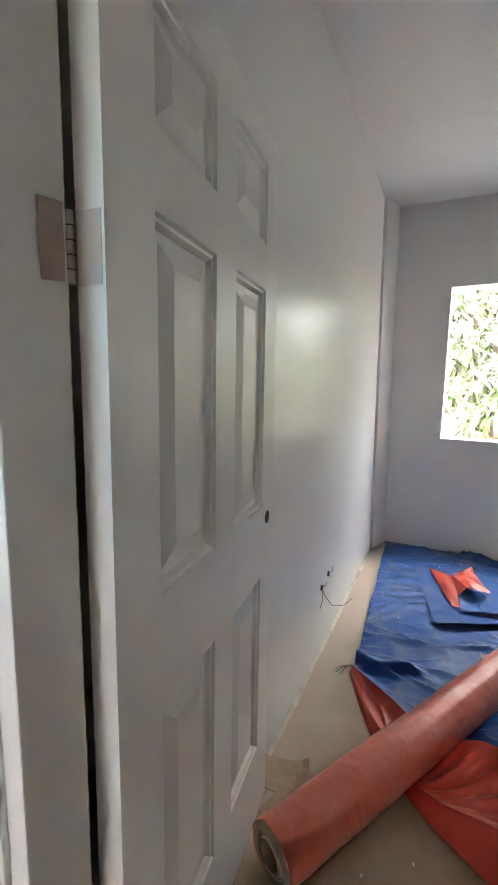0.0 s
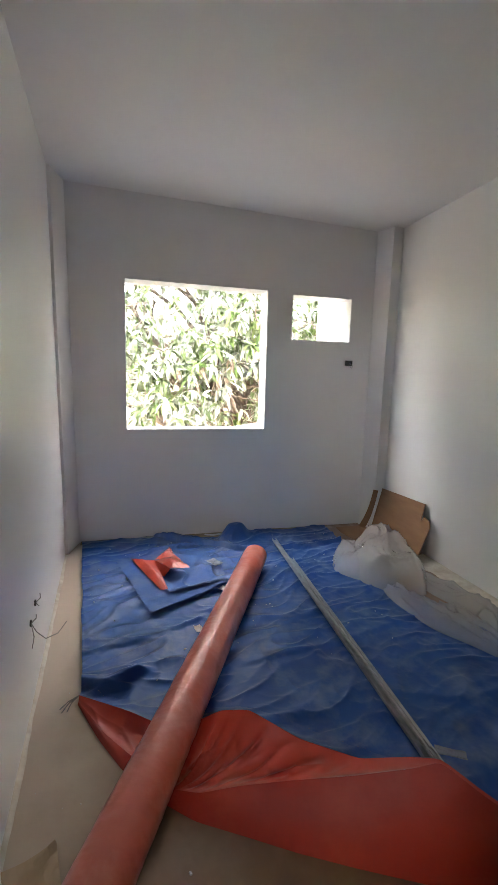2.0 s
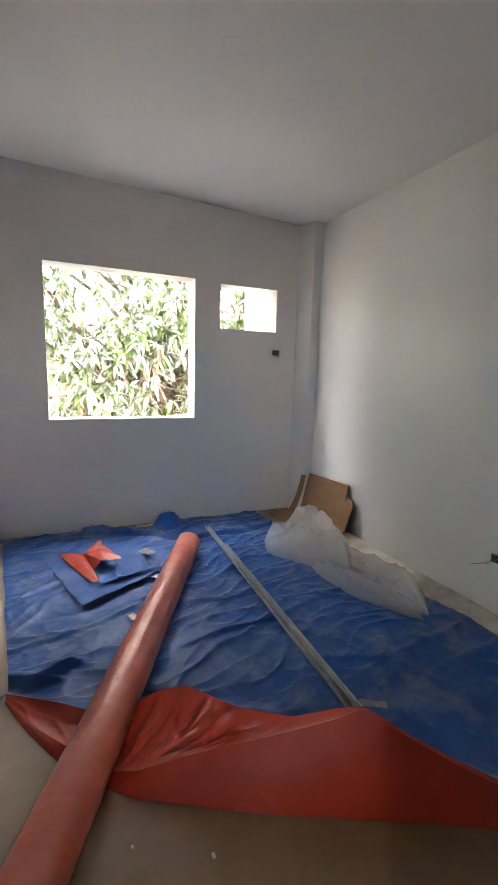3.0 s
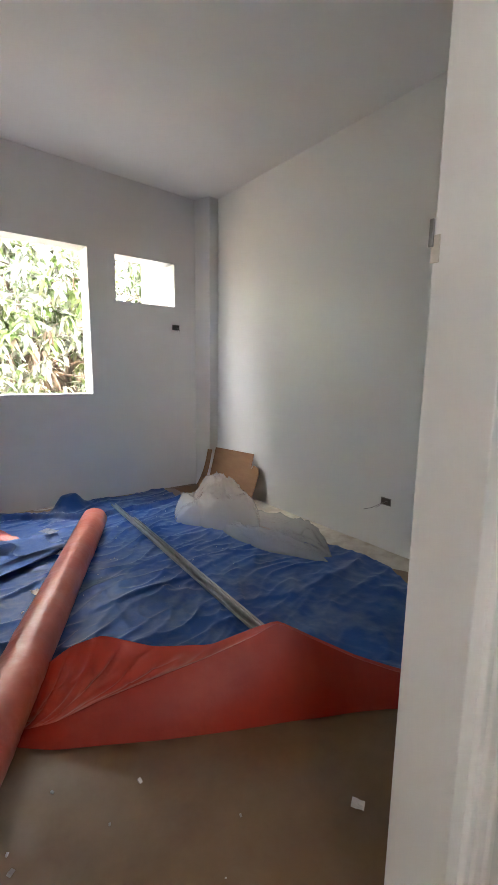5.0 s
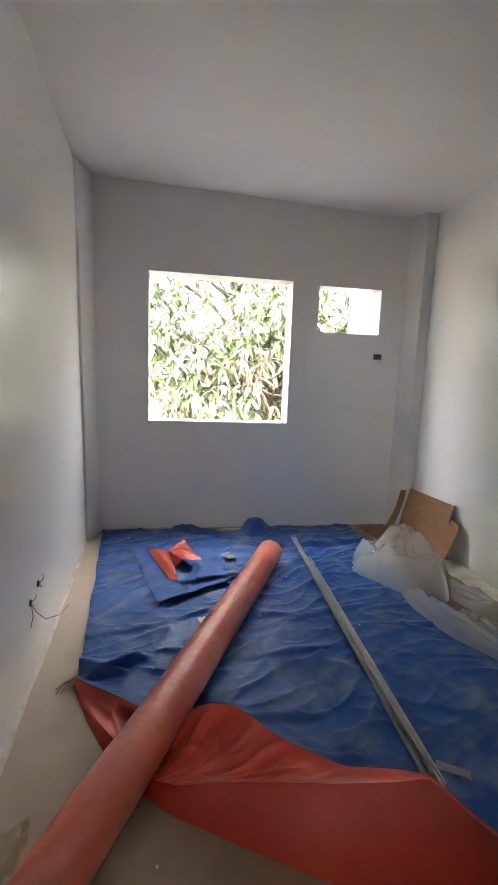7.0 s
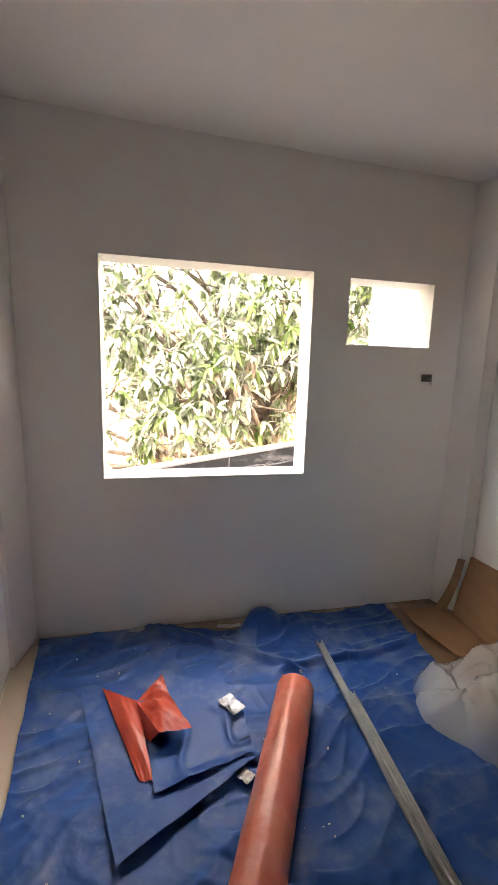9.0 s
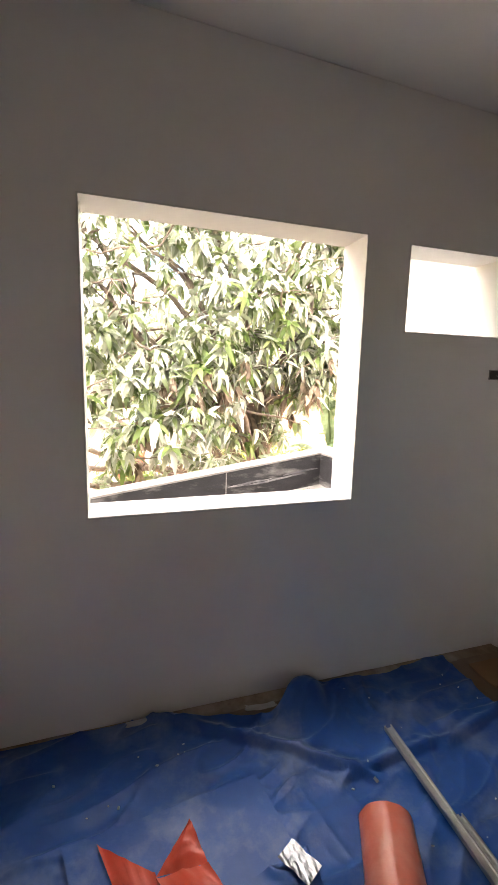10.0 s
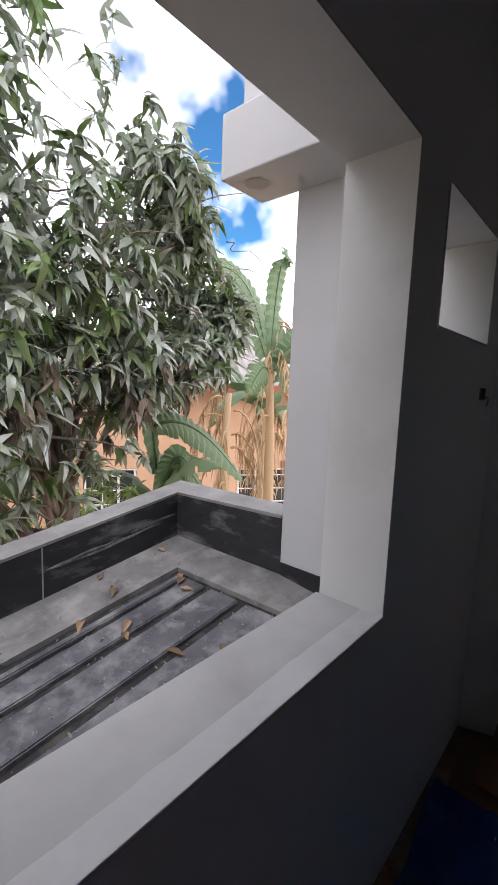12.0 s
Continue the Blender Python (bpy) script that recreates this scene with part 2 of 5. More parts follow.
CURLED = mat("curled_brown_leaf", (0.26, 0.165, 0.09), (0.36, 0.24, 0.14), 14, 0.75, 0.4, 70, per_piece=0.35)
BANANA = leaf_mat("banana_leaf", (0.075, 0.14, 0.045), (0.12, 0.19, 0.075), (0.18, 0.25, 0.14), 0.42, 0.35)
DRYBAN = leaf_mat("dry_banana_leaf", (0.42, 0.28, 0.14), (0.52, 0.36, 0.2), (0.6, 0.45, 0.28), 0.8)
ORANGE = mat("orange_house_paint", (0.56, 0.34, 0.21), (0.62, 0.39, 0.25), 0.8, 0.8, 0.2, 20, stain=(0.45, 0.25, 0.14), stain_scale=0.7, stain_amt=0.4)
ROOFM = mat("weathered_grey_roof", (0.20, 0.18, 0.165), (0.30, 0.27, 0.25), 1.5, 0.8, 0.3, 15, stain=(0.36, 0.3, 0.26), stain_scale=0.8, stain_amt=0.5, per_piece=0.15)
REDB = mat("red_brown_trim", (0.26, 0.07, 0.04), (0.32, 0.1, 0.06), 3, 0.7, 0.2, 30)
WHITEIRON = mat("white_iron", (0.7, 0.7, 0.68), (0.78, 0.78, 0.76), 10, 0.5, 0.1, 50)
GLASSD = mat("dark_window_glass", (0.03, 0.035, 0.04), (0.05, 0.055, 0.06), 2, 0.12, 0.0)
EARTH = mat("bare_reddish_earth", (0.36, 0.235, 0.14), (0.46, 0.32, 0.21), 0.5, 0.95, 0.6, 6, stain=(0.16, 0.2, 0.07), stain_scale=0.25, stain_amt=0.6, dist=0.03)


def film_mat():
    """Thin milky plastic film."""
    m = mat("milky_plastic_film", (0.90, 0.90, 0.89), (0.94, 0.94, 0.93), 6, 0.2, 0.12, 25, spec=0.7)
    nt = m.node_tree
    N, L = nt.nodes.new, nt.links.new
    b = nt.nodes["Principled BSDF"]
    t, tr, m1, m2 = N("ShaderNodeBsdfTranslucent"), N("ShaderNodeBsdfTransparent"), N("ShaderNodeMixShader"), N("ShaderNodeMixShader")
    t.inputs[0].default_value = (0.85, 0.85, 0.84, 1)
    m1.inputs[0].default_value, m2.inputs[0].default_value = 0.35, 0.68
    L(b.outputs[0], m1.inputs[1])
    L(t.outputs[0], m1.inputs[2])
    L(m1.outputs[0], m2.inputs[1])
    L(tr.outputs[0], m2.inputs[2])
    L(m2.outputs[0], nt.nodes["Material Output"].inputs[0])
    return m


FILM = film_mat()


# ---- builders ----
def mesh_of(name, bm, material, smooth=False):
    me = bpy.data.meshes.new(name)
    bmesh.ops.recalc_face_normals(bm, faces=bm.faces)
    bm.to_mesh(me)
    bm.free()
    for m in (material if isinstance(material, (list, tuple)) else [material]):
        me.materials.append(m)
    if smooth:
        for p in me.polygons:
            p.use_smooth = True
    return me


def thing(name, label, category, at=None, group="", kind=""):
    ob = new(name)
    ob.empty_display_size = 0.1
    if at is not None:
        ob.matrix_world = at
    return tagged(ob, label, category, group, kind)


def part(name, bm, material, parent, label="", smooth=False, at=None):
    ob = new(name, mesh_of(name, bm, material, smooth))
    ob.parent = parent
    if at is not None:
        ob.matrix_basis = at
    return tagged(ob, label) if label else ob


def solid(name, bm, material, label, category, kind="", group="", smooth=False, at=None):
    ob = new(name, mesh_of(name, bm, material, smooth))
    if at is not None:
        ob.matrix_world = at
    return tagged(ob, label, category, group, kind)


def box(x0, x1, y0, y1, z0, z1, bm=None, bevel=0.0):
    own = bmesh.new()
    m = Matrix.LocRotScale(((x0 + x1) / 2, (y0 + y1) / 2, (z0 + z1) / 2), None, (abs(x1 - x0), abs(y1 - y0), abs(z1 - z0)))
    bmesh.ops.create_cube(own, size=1, matrix=m)
    if bevel:
        bmesh.ops.bevel(own, geom=own.edges[:], offset=bevel, segments=2, affect="EDGES", profile=0.5)
    if bm is None:
        return own
    return join(bm, own)


def join(bm, other):
    me = bpy.data.meshes.new("tmp")
    other.to_mesh(me)
    other.free()
    bm.from_mesh(me)
    bpy.data.meshes.remove(me)
    return bm


def prism(poly, z0, z1, bm=None):
    """An upright prism over a plan polygon."""
    bm = bm or bmesh.new()
    lo = [bm.verts.new((x, y, z0)) for x, y in poly]
    hi = [bm.verts.new((x, y, z1)) for x, y in poly]
    bm.faces.new(hi)
    bm.faces.new(lo[::-1])
    for i in range(len(poly)):
        j = (i + 1) % len(poly)
        bm.faces.new((lo[i], lo[j], hi[j], hi[i]))
    return bm


def tube(points, radii, sides=8, bm=None, caps=True):
    """A round bar along points."""
    bm = bm or bmesh.new()
    pts = [Vector(p) for p in points]
    if not isinstance(radii, (list, tuple)):
        radii = [radii] * len(pts)
    rings = []
    up = Vector((0.13, 0.21, 0.97))
    for i, p in enumerate(pts):
        d = (pts[min(i + 1, len(pts) - 1)] - pts[max(i - 1, 0)]).normalized()
        s = d.cross(up)
        if s.length < 0.05:
            s = d.cross(Vector((1, 0, 0)))
        s.normalize()
        t = d.cross(s)
        rings.append([bm.verts.new(p + radii[i] * (math.cos(k * math.tau / sides) * s + math.sin(k * math.tau / sides) * t)) for k in range(sides)])
    for r0, r1 in zip(rings, rings[1:]):
        for k in range(sides):
            j = (k + 1) % sides
            bm.faces.new((r0[k], r0[j], r1[j], r1[k]))
    if caps:
        bm.faces.new(rings[0][::-1])
        bm.faces.new(rings[-1])
    return bm


def grid(fn, nu, nv, bm=None):
    """A sheet fn(u, v) with u, v in 0..1."""
    bm = bm or bmesh.new()
    vs = [[bm.verts.new(fn(i / nu, j / nv)) for j in range(nv + 1)] for i in range(nu + 1)]
    for i in range(nu):
        for j in range(nv):
            bm.faces.new((vs[i][j], vs[i + 1][j], vs[i + 1][j + 1], vs[i][j + 1]))
    return bm


def nz(x, y, z=0.0):
    return noise.noise(Vector((x, y, z)))


def rid(x, y, z=0.0):
    return 1 - 2 * abs(nz(x, y, z))


# ---- the room ----
CZ = 2.86           # wall heads, inside the ceiling slab
WY, WO = 3.797, 3.988   # window wall, inside and outside
DY0, DY1 = 0.325, 0.413   # door wall
WX0, WX1, WZ0, WZ1 = -0.16, 1.018, 0.930, 2.121   # large opening
SX0, SX1, SZ0, SZ1 = 1.233, 1.799, 1.716, 2.104   # small opening
RX = 2.16


def ceil_z(x):
    return 2.747 - 0.027 * x


def left_x(y):
    return -0.490 - 0.0585 * (y - 1.40)


def lean_left(bm):
    """The wall is a little out of plumb."""
    for v in bm.verts:
        v.co.x -= 0.012 * v.co.z


bm = box(-1.62, 2.4, -1.9, WO, -0.25, 0.0)
solid("floor", bm, FLOOR, "dusty brown cement screed floor with plaster spots", "floor", "structure")
bm = box(-1.62, 2.4, -1.9, WY + 0.001, 0, 0.22)
for v in bm.verts:
    v.co.z += ceil_z(v.co.x)
solid("ceiling", bm, CEIL, "smooth white painted ceiling", "ceiling", "structure")

# window wall: piers and panels round the two openings, in one mesh
bm = bmesh.new()
EX0, EX1 = -2.6, 3.2
for x0, x1, z0, z1 in ((EX0, WX0, -3.2, 3.5), (WX0, WX1, -3.2, WZ0), (WX0, WX1, WZ1, 3.5), (WX1, SX0, -3.2, 3.5), (SX0, SX1, -3.2, SZ0), (SX0, SX1, SZ1, 3.5), (SX1, EX1, -3.2, 3.5)):
    box(x0, x1, WY, WO, z0, z1, bm)
bmesh.ops.remove_doubles(bm, verts=bm.verts[:], dist=0.0005)
wall = solid("wall_window", bm, PAINT_WIN, "white painted plaster wall with two unglazed openings", "wall", "structure")


def lining(x0, x1, z0, z1, t=0.006):
    """The painted plaster reveal of an opening."""
    bm = bmesh.new()
    y0, y1 = WY - 0.002, WO + 0.002
    box(x0, x0 + t, y0, y1, z0, z1, bm)
    box(x1 - t, x1, y0, y1, z0, z1, bm)
    box(x0 + t, x1 - t, y0, y1, z1 - t, z1, bm)
    box(x0 + t, x1 - t, y0, y1, z0, z0 + t, bm)
    return bm


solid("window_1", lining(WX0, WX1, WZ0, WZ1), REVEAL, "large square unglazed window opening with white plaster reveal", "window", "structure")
bm = box(WX0 + 0.0062, WX1 - 0.0062, WY - 0.0015, WO + 0.012, WZ0 + 0.0061, WZ0 + 0.0075)
solid("window_sill", bm, SILL, "dusty cement sill of the large opening", "sill", "structure")
def paint_lap(u, v):
    x = WX0 + 0.0065 + (WX1 - WX0 - 0.013) * u
    return (x, WY - 0.001 + v * (0.062 + 0.007 * nz(x * 2, 2) + 0.004 * nz(x * 14, 5)), WZ0 + 0.0079 + 0.0009 * (1 - v))


solid("paint_lap", grid(paint_lap, 120, 3), LAP, "white wall paint lapping over the sill edge", "paint", "structure", smooth=True)
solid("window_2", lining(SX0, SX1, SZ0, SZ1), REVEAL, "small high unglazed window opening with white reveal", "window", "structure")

# side walls and corner columns
bm = prism([(left_x(DY1), DY1), (left_x(WY), WY), (left_x(WY) - 0.2, WY), (left_x(DY1) - 0.2, DY1)], 0, CZ)
lean_left(bm)
solid("wall_left", bm, PAINT, "glossy white painted wall with a wavy plaster surface", "wall", "structure")
bm = box(RX, RX + 0.2, DY1, WY, 0, CZ)
solid("wall_right", bm, PAINT, "glossy white painted wall with a soft sheen", "wall", "structure")
bm = bmesh.new()
prism([(left_x(3.57), 3.57), (-0.597, 3.575), (-0.54, WY), (left_x(WY), WY)], 0, CZ, bm)
lean_left(bm)
solid("column_left", bm, PAINT_WIN, "white painted corner column", "column", "structure")
bm = prism([(2.068, 3.63), (RX, 3.63), (RX, WY), (2.01, WY)], 0, CZ)
solid("column_right", bm, PAINT_WIN, "white painted corner column", "column", "structure")

# door wall and the landing behind it
OX0, OX1, OZ = -0.397, 0.447, 2.02
bm = bmesh.new()
box(-1.62, OX0, DY0, DY1, 0, CZ, bm)
box(OX1, 2.4, DY0, DY1, 0, CZ, bm)
box(OX0, OX1, DY0, DY1, OZ, CZ, bm)
solid("wall_door", bm, PAINT, "white painted wall with a doorway", "wall", "structure")
bm = bmesh.new()
box(-1.62, -1.5, -1.7, DY0, 0, CZ, bm)
box(2.28, 2.4, -1.7, DY0, 0, CZ, bm)
for x0, x1, z0, z1 in ((-1.62, -1.2, 0, CZ), (-1.2, -0.6, 0, 1.4), (-1.2, -0.6, 2.1, CZ), (-0.6, 2.4, 0, CZ)):
    box(x0, x1, -1.9, -1.7, z0, z1, bm)
solid("wall_landing", bm, PAINT_WIN, "plain white landing walls with a window opening", "wall", "structure")

# plaster residue along the foot of the walls
def residue(name, pts, w, label, side, material=PLASTERDUST):
    def fn(u, v):
        i = min(int(u * (len(pts) - 1)), len(pts) - 2)
        f = u * (len(pts) - 1) - i
        p = Vector(pts[i]).lerp(Vector(pts[i + 1]), f)
        d = (Vector(pts[i + 1]) - Vector(pts[i])).normalized()
        n = Vector((-d.y, d.x)) * side
        ww = w * (0.85 + 0.35 * nz(p.x * 4, p.y * 4) + 0.15 * nz(p.x * 14, p.y * 14))
        h = 0.010 * (1 - v) ** 1.4 * (0.8 + 0.4 * nz(p.x * 5, p.y * 5, v)) + 0.0015 * (1 - v)
        q = p + n * ww * v
        return (q.x, q.y, max(h, 0.0006))
    return solid(name, grid(fn, 160, 5), material, label, "plaster residue", "stuff", smooth=True)


residue("plaster_residue", [(left_x(1.1), 1.1), (left_x(2.4), 2.4), (left_x(3.57), 3.57)], 0.02, "whitish plaster and paint residue along the wall foot", -1)
residue("plaster_residue", [(-0.53, WY), (2.0, WY)], 0.07, "brown cement dirt below the window wall", -1, DIRT)
residue("plaster_residue", [(RX, 0.6), (RX, 2.2), (RX, 3.0)], 0.22, "thick pale plaster dust along the wall foot", 1)

# ---- the door ----
def door_frame():
    d = thing("door_frame", "white painted timber door frame with moulded architrave", "door frame", kind="structure")
    for x0, x1, nm in ((OX0, OX0 + 0.04, "jamb"), (OX1 - 0.045, OX1, "jamb")):
        part(nm, box(x0, x1, DY0 - 0.004, DY1 + 0.006, 0, OZ, bevel=0.002), DOORP, d)
    part("head", box(OX0 + 0.04, OX1 - 0.045, DY0 - 0.004, DY1 + 0.006, OZ - 0.035, OZ, bevel=0.002), DOORP, d)
    for sgn, x in ((-1, OX0), (1, OX1)):
        for k, (o0, o1, t) in enumerate(((0.0, 0.02, 0.010), (0.02, 0.05, 0.016), (0.05, 0.07, 0.022))):
            a, b = x + sgn * (o0 - 0.004), x + sgn * (o1 - 0.004)
            part("architrave", box(min(a, b), max(a, b), DY0 - 0.004 - t, DY0 - 0.0005, 0, OZ + 0.05, bevel=0.003), DOORP, d)
    kp = part("latch_keeper", box(OX1 - 0.0475, OX1 - 0.0452, DY1 - 0.004, DY1 + 0.008, 1.28, 1.315, bevel=0.0006), PLASTERDUST, d, "torn timber round the missing latch keeper")
    part("keeper_lip", box(OX1 - 0.052, OX1 - 0.0475, DY1 + 0.004, DY1 + 0.010, 1.30, 1.335, bevel=0.001), CABLE, kp)
    return d


door_frame()
DOOR = thing("door_1", "open white six-panel door with painted hinges and no handle", "door", pose(-0.312, 0.436, 0.008, 0, 0, 9), kind="structure")
# local axes: y along the leaf away from the hinges, x out of the visible face, z up
DW, DT, DH = 0.765, 0.042, 1.975
PANEL_Y = ((0.116, 0.338), (0.446, 0.664))
PANEL_Z = ((0.245, 0.792), (0.998, 1.588), (1.700, 1.890))
PANELS = [(y0, y1, z0, z1) for y0, y1 in PANEL_Y for z0, z1 in PANEL_Z]


def door_leaf():
    bm = bmesh.new()
    ys = sorted({0, DW, *(y for p in PANEL_Y for y in p)})
    zs = sorted({0, DH, *(z for p in PANEL_Z for z in p)})
    for x in (0.0, -DT):
        vs = {(y, z): bm.verts.new((x, y, z)) for y in ys for z in zs}
        for y0, y1 in zip(ys, ys[1:]):
            for z0, z1 in zip(zs, zs[1:]):
                if (y0, y1, z0, z1) not in PANELS:
                    bm.faces.new((vs[y0, z0], vs[y1, z0], vs[y1, z1], vs[y0, z1]))
        s = -1 if x == 0 else 1
        for y0, y1, z0, z1 in PANELS:
            rings = []
            for off, dep in ((0, 0), (0.004, 0.006), (0.010, 0.007), (0.017, 0.016), (0.030, 0.016), (0.064, 0.006), (0.067, 0.006)):
                o, xx = off, x + s * dep
                rings.append([bm.verts.new((xx, y, z)) for y, z in ((y0 + o, z0 + o), (y1 - o, z0 + o), (y1 - o, z1 - o), (y0 + o, z1 - o))])
            for r0, r1 in zip(rings, rings[1:]):
                for k in range(4):
                    bm.faces.new((r0[k], r0[(k + 1) % 4], r1[(k + 1) % 4], r1[k]))
            bm.faces.new(rings[-1])
    for y in (0, DW):
        bm.faces.new([bm.verts.new(p) for p in ((0, y, 0), (-DT, y, 0), (-DT, y, DH), (0, y, DH))])
    for z in (0, DH):
        bm.faces.new([bm.verts.new(p) for p in ((0, 0, z), (-DT, 0, z), (-DT, DW, z), (0, DW, z))])
    bmesh.ops.remove_doubles(bm, verts=bm.verts[:], dist=0.0003)
    return bm


part("leaf", door_leaf(), DOORP, DOOR)
# the leaf is not bored; a dark disc paints the hole's shade
bm = tube([(-0.0015, 0.716, 0.957), (0.0015, 0.716, 0.957)], 0.019, 16)
part("lock_hole", bm, CAVITY_SHADE, DOOR, "dark disc for the shade in the hole of the missing lock")
bm = box(-0.032, -0.010, DW - 0.0005, DW + 0.0015, 0.90, 1.02)
part("latch_plate", bm, STEEL, DOOR)
for zc in (0.25, 1.505):
    hinge = part("hinge", tube([(-DT - 0.004, -0.006, zc - 0.043), (-DT - 0.004, -0.006, zc + 0.043)], 0.0055, 12), STEEL, DOOR, "painted steel butt hinge")
    for k in range(1, 5):
        z = zc - 0.043 + k * 0.0172
        part("knuckle_joint", tube([(-DT - 0.004, -0.006, z - 0.0007), (-DT - 0.004, -0.006, z + 0.0007)], 0.006, 12), CAVITY_SHADE, hinge)
    part("hinge_tape", box(-DT + 0.002, -0.004, -0.0016, -0.0004, zc - 0.044, zc + 0.044), TAPEPALE, hinge, "painted-over tape on the door edge")
    ob = tagged(new("masking_tape", mesh_of("masking_tape", grid(lambda u, v, zc=zc: (OX0 + 0.0412 + 0.0012 * nz(u * 3, v * 3, zc), DY1 - 0.034 + 0.034 * u, zc - 0.038 + 0.092 * v + 0.004 * u), 8, 8), TAPE)),
                "brownish masking tape on the jamb beside the hinge", "tape")

# ---- roll of tarpaulin ----
R0, R1, RR = Vector((-0.302, 0.955, 0.088)), Vector((0.745, 3.045, 0.098)), 0.084
RL = (R1 - R0).length


def roll():
    """Local z runs along the roll."""
    ob = thing("tarpaulin_roll", "long dusty orange tarpaulin roll lying across the floor", "tarpaulin roll")
    q = (R1 - R0).to_track_quat("Z", "Y").to_matrix().to_4x4()
    ob.matrix_world = Matrix.Translation(R0) @ q

    def fn(u, v):
        th = v * math.tau
        z = u * RL
        r = RR + 0.002 * nz(math.cos(th) * 2, math.sin(th) * 2, z * 2.5) + 0.0009 * rid(math.cos(th) * 3, math.sin(th) * 3, z * 9)
        r += 0.0008 * max(0, rid(z * 9, th * 0.6)) ** 3 + 0.0008 * max(0, rid(z * 26, th * 0.5, 3)) ** 6
        r += 0.0035 * max(0, math.sin(th + z * 2.2)) ** 6 - 0.002 * max(0, rid(th * 1.3, z * 5)) ** 4
        sag = 1 - 0.02 * math.cos(2 * th)
        return (r * math.cos(th) * sag, r * math.sin(th), z)
    bm = grid(fn, 420, 48)
    bmesh.ops.remove_doubles(bm, verts=bm.verts[:], dist=0.0004)
    part("wrapped_sheet", bm, ROLLRED, ob, smooth=True)
    for z, s in ((0.0, 1), (RL, -1)):
        bm = bmesh.new()
        n = 40
        for k in range(5):   # edges of the wound layers
            ra, rb = RR - 0.002 - k * 0.008, RR - 0.008 - k * 0.008
            rings = [[bm.verts.new((r * math.cos(i * math.tau / n), r * math.sin(i * math.tau / n), z + s * h)) for i in range(n)] for r, h in ((ra, 0.003), (rb, 0.0), (rb - 0.002, 0.012))]
            for a, b in zip(rings, rings[1:]):
                for i in range(n):
                    bm.faces.new((a[i], a[(i + 1) % n], b[(i + 1) % n], b[i]))
        part("wound_edge", bm, CORE, ob, "grimy edges of the wound layers")
        bm = bmesh.new()
        rings = [[bm.verts.new((r * math.cos(i * math.tau / n), r * math.sin(i * math.tau / n), z + s * h)) for i in range(n)] for r, h in ((0.045, 0.012), (0.045, -0.006), (0.037, -0.006), (0.037, 0.25))]
        for a, b in zip(rings, rings[1:]):
            for i in range(n):
                bm.faces.new((a[i], a[(i + 1) % n], b[(i + 1) % n], b[i]))
        bm.faces.new(rings[-1])
        part("core_tube", bm, CORE, ob, "grey cardboard core tube", smooth=False)
    return ob


roll()

# ---- large tarpaulin with the turned-up orange edge ----
# stations along the front edge: front point on the floor, ridge of the turned-up edge, foot behind it, far end
ST_U = [0.00, 0.08, 0.14, 0.20, 0.26, 0.32, 0.40, 0.50, 0.60, 0.66, 0.72, 0.80, 0.88, 0.94, 1.0]
ST_F = [(-0.345, 1.93), (-0.245, 1.72), (-0.145, 1.55), (-0.01, 1.40), (0.07, 1.33), (0.20, 1.256), (0.35, 1.168), (0.50, 1.09), (0.64, 1.022), (0.72, 0.985), (0.80, 0.943), (0.93, 0.88), (1.035, 0.82), (1.20, 0.70), (1.36, 0.58)]
ST_K = [(-0.343, 1.935, 0.01), (-0.225, 1.735, 0.012), (-0.11, 1.58, 0.02), (0.0, 1.43, 0.03), (0.09, 1.37, 0.055), (0.205, 1.325, 0.10), (0.35, 1.27, 0.14), (0.53, 1.19, 0.195), (0.675, 1.12, 0.255),
        (0.74, 1.085, 0.296), (0.825, 1.0, 0.248), (0.98, 0.935, 0.147), (1.10, 0.855, 0.091), (1.245, 0.735, 0.055), (1.385, 0.605, 0.025)]
ST_R = [(-0.343, 1.94, 0.035), (-0.135, 1.785, 0.048), (-0.02, 1.71, 0.03), (0.10, 1.66, 0.05), (0.20, 1.60, 0.14), (0.285, 1.51, 0.20), (0.43, 1.385, 0.165), (0.575, 1.24, 0.195), (0.69, 1.15, 0.262),
        (0.745, 1.09, 0.300), (0.83, 1.005, 0.253), (0.985, 0.945, 0.153), (1.11, 0.865, 0.097), (1.25, 0.745, 0.06), (1.39, 0.615, 0.03)]
ST_B = [(-0.34, 2.0), (-0.127, 1.88), (-0.008, 1.807), (0.125, 1.77), (0.237, 1.755), (0.345, 1.725), (0.489, 1.635), (0.675, 1.455), (0.815, 1.37), (0.92, 1.30), (1.02, 1.19), (1.11, 1.065), (1.21, 0.965), (1.33, 0.845), (1.47, 0.73)]
ST_E = [(-0.525, 3.775), (-0.36, 3.775), (-0.1, 3.785), (0.05, 3.785), (0.2, 3.73), (0.35, 3.70), (0.5, 3.67), (0.64, 3.66), (0.8, 3.77), (0.95, 3.765), (1.1, 3.75), (1.25, 3.745), (1.4, 3.765), (1.52, 3.775), (1.64, 3.78)]


def curve(u, pts):
    return np.array([np.interp(u, ST_U, [p[i] for p in pts]) for i in range(len(pts[0]))])


def soft(u, pts):
    return sum(w * curve(min(1, max(0, u + d)), pts) for d, w in ((-0.012, 0.2), (0, 0.6), (0.012, 0.2)))


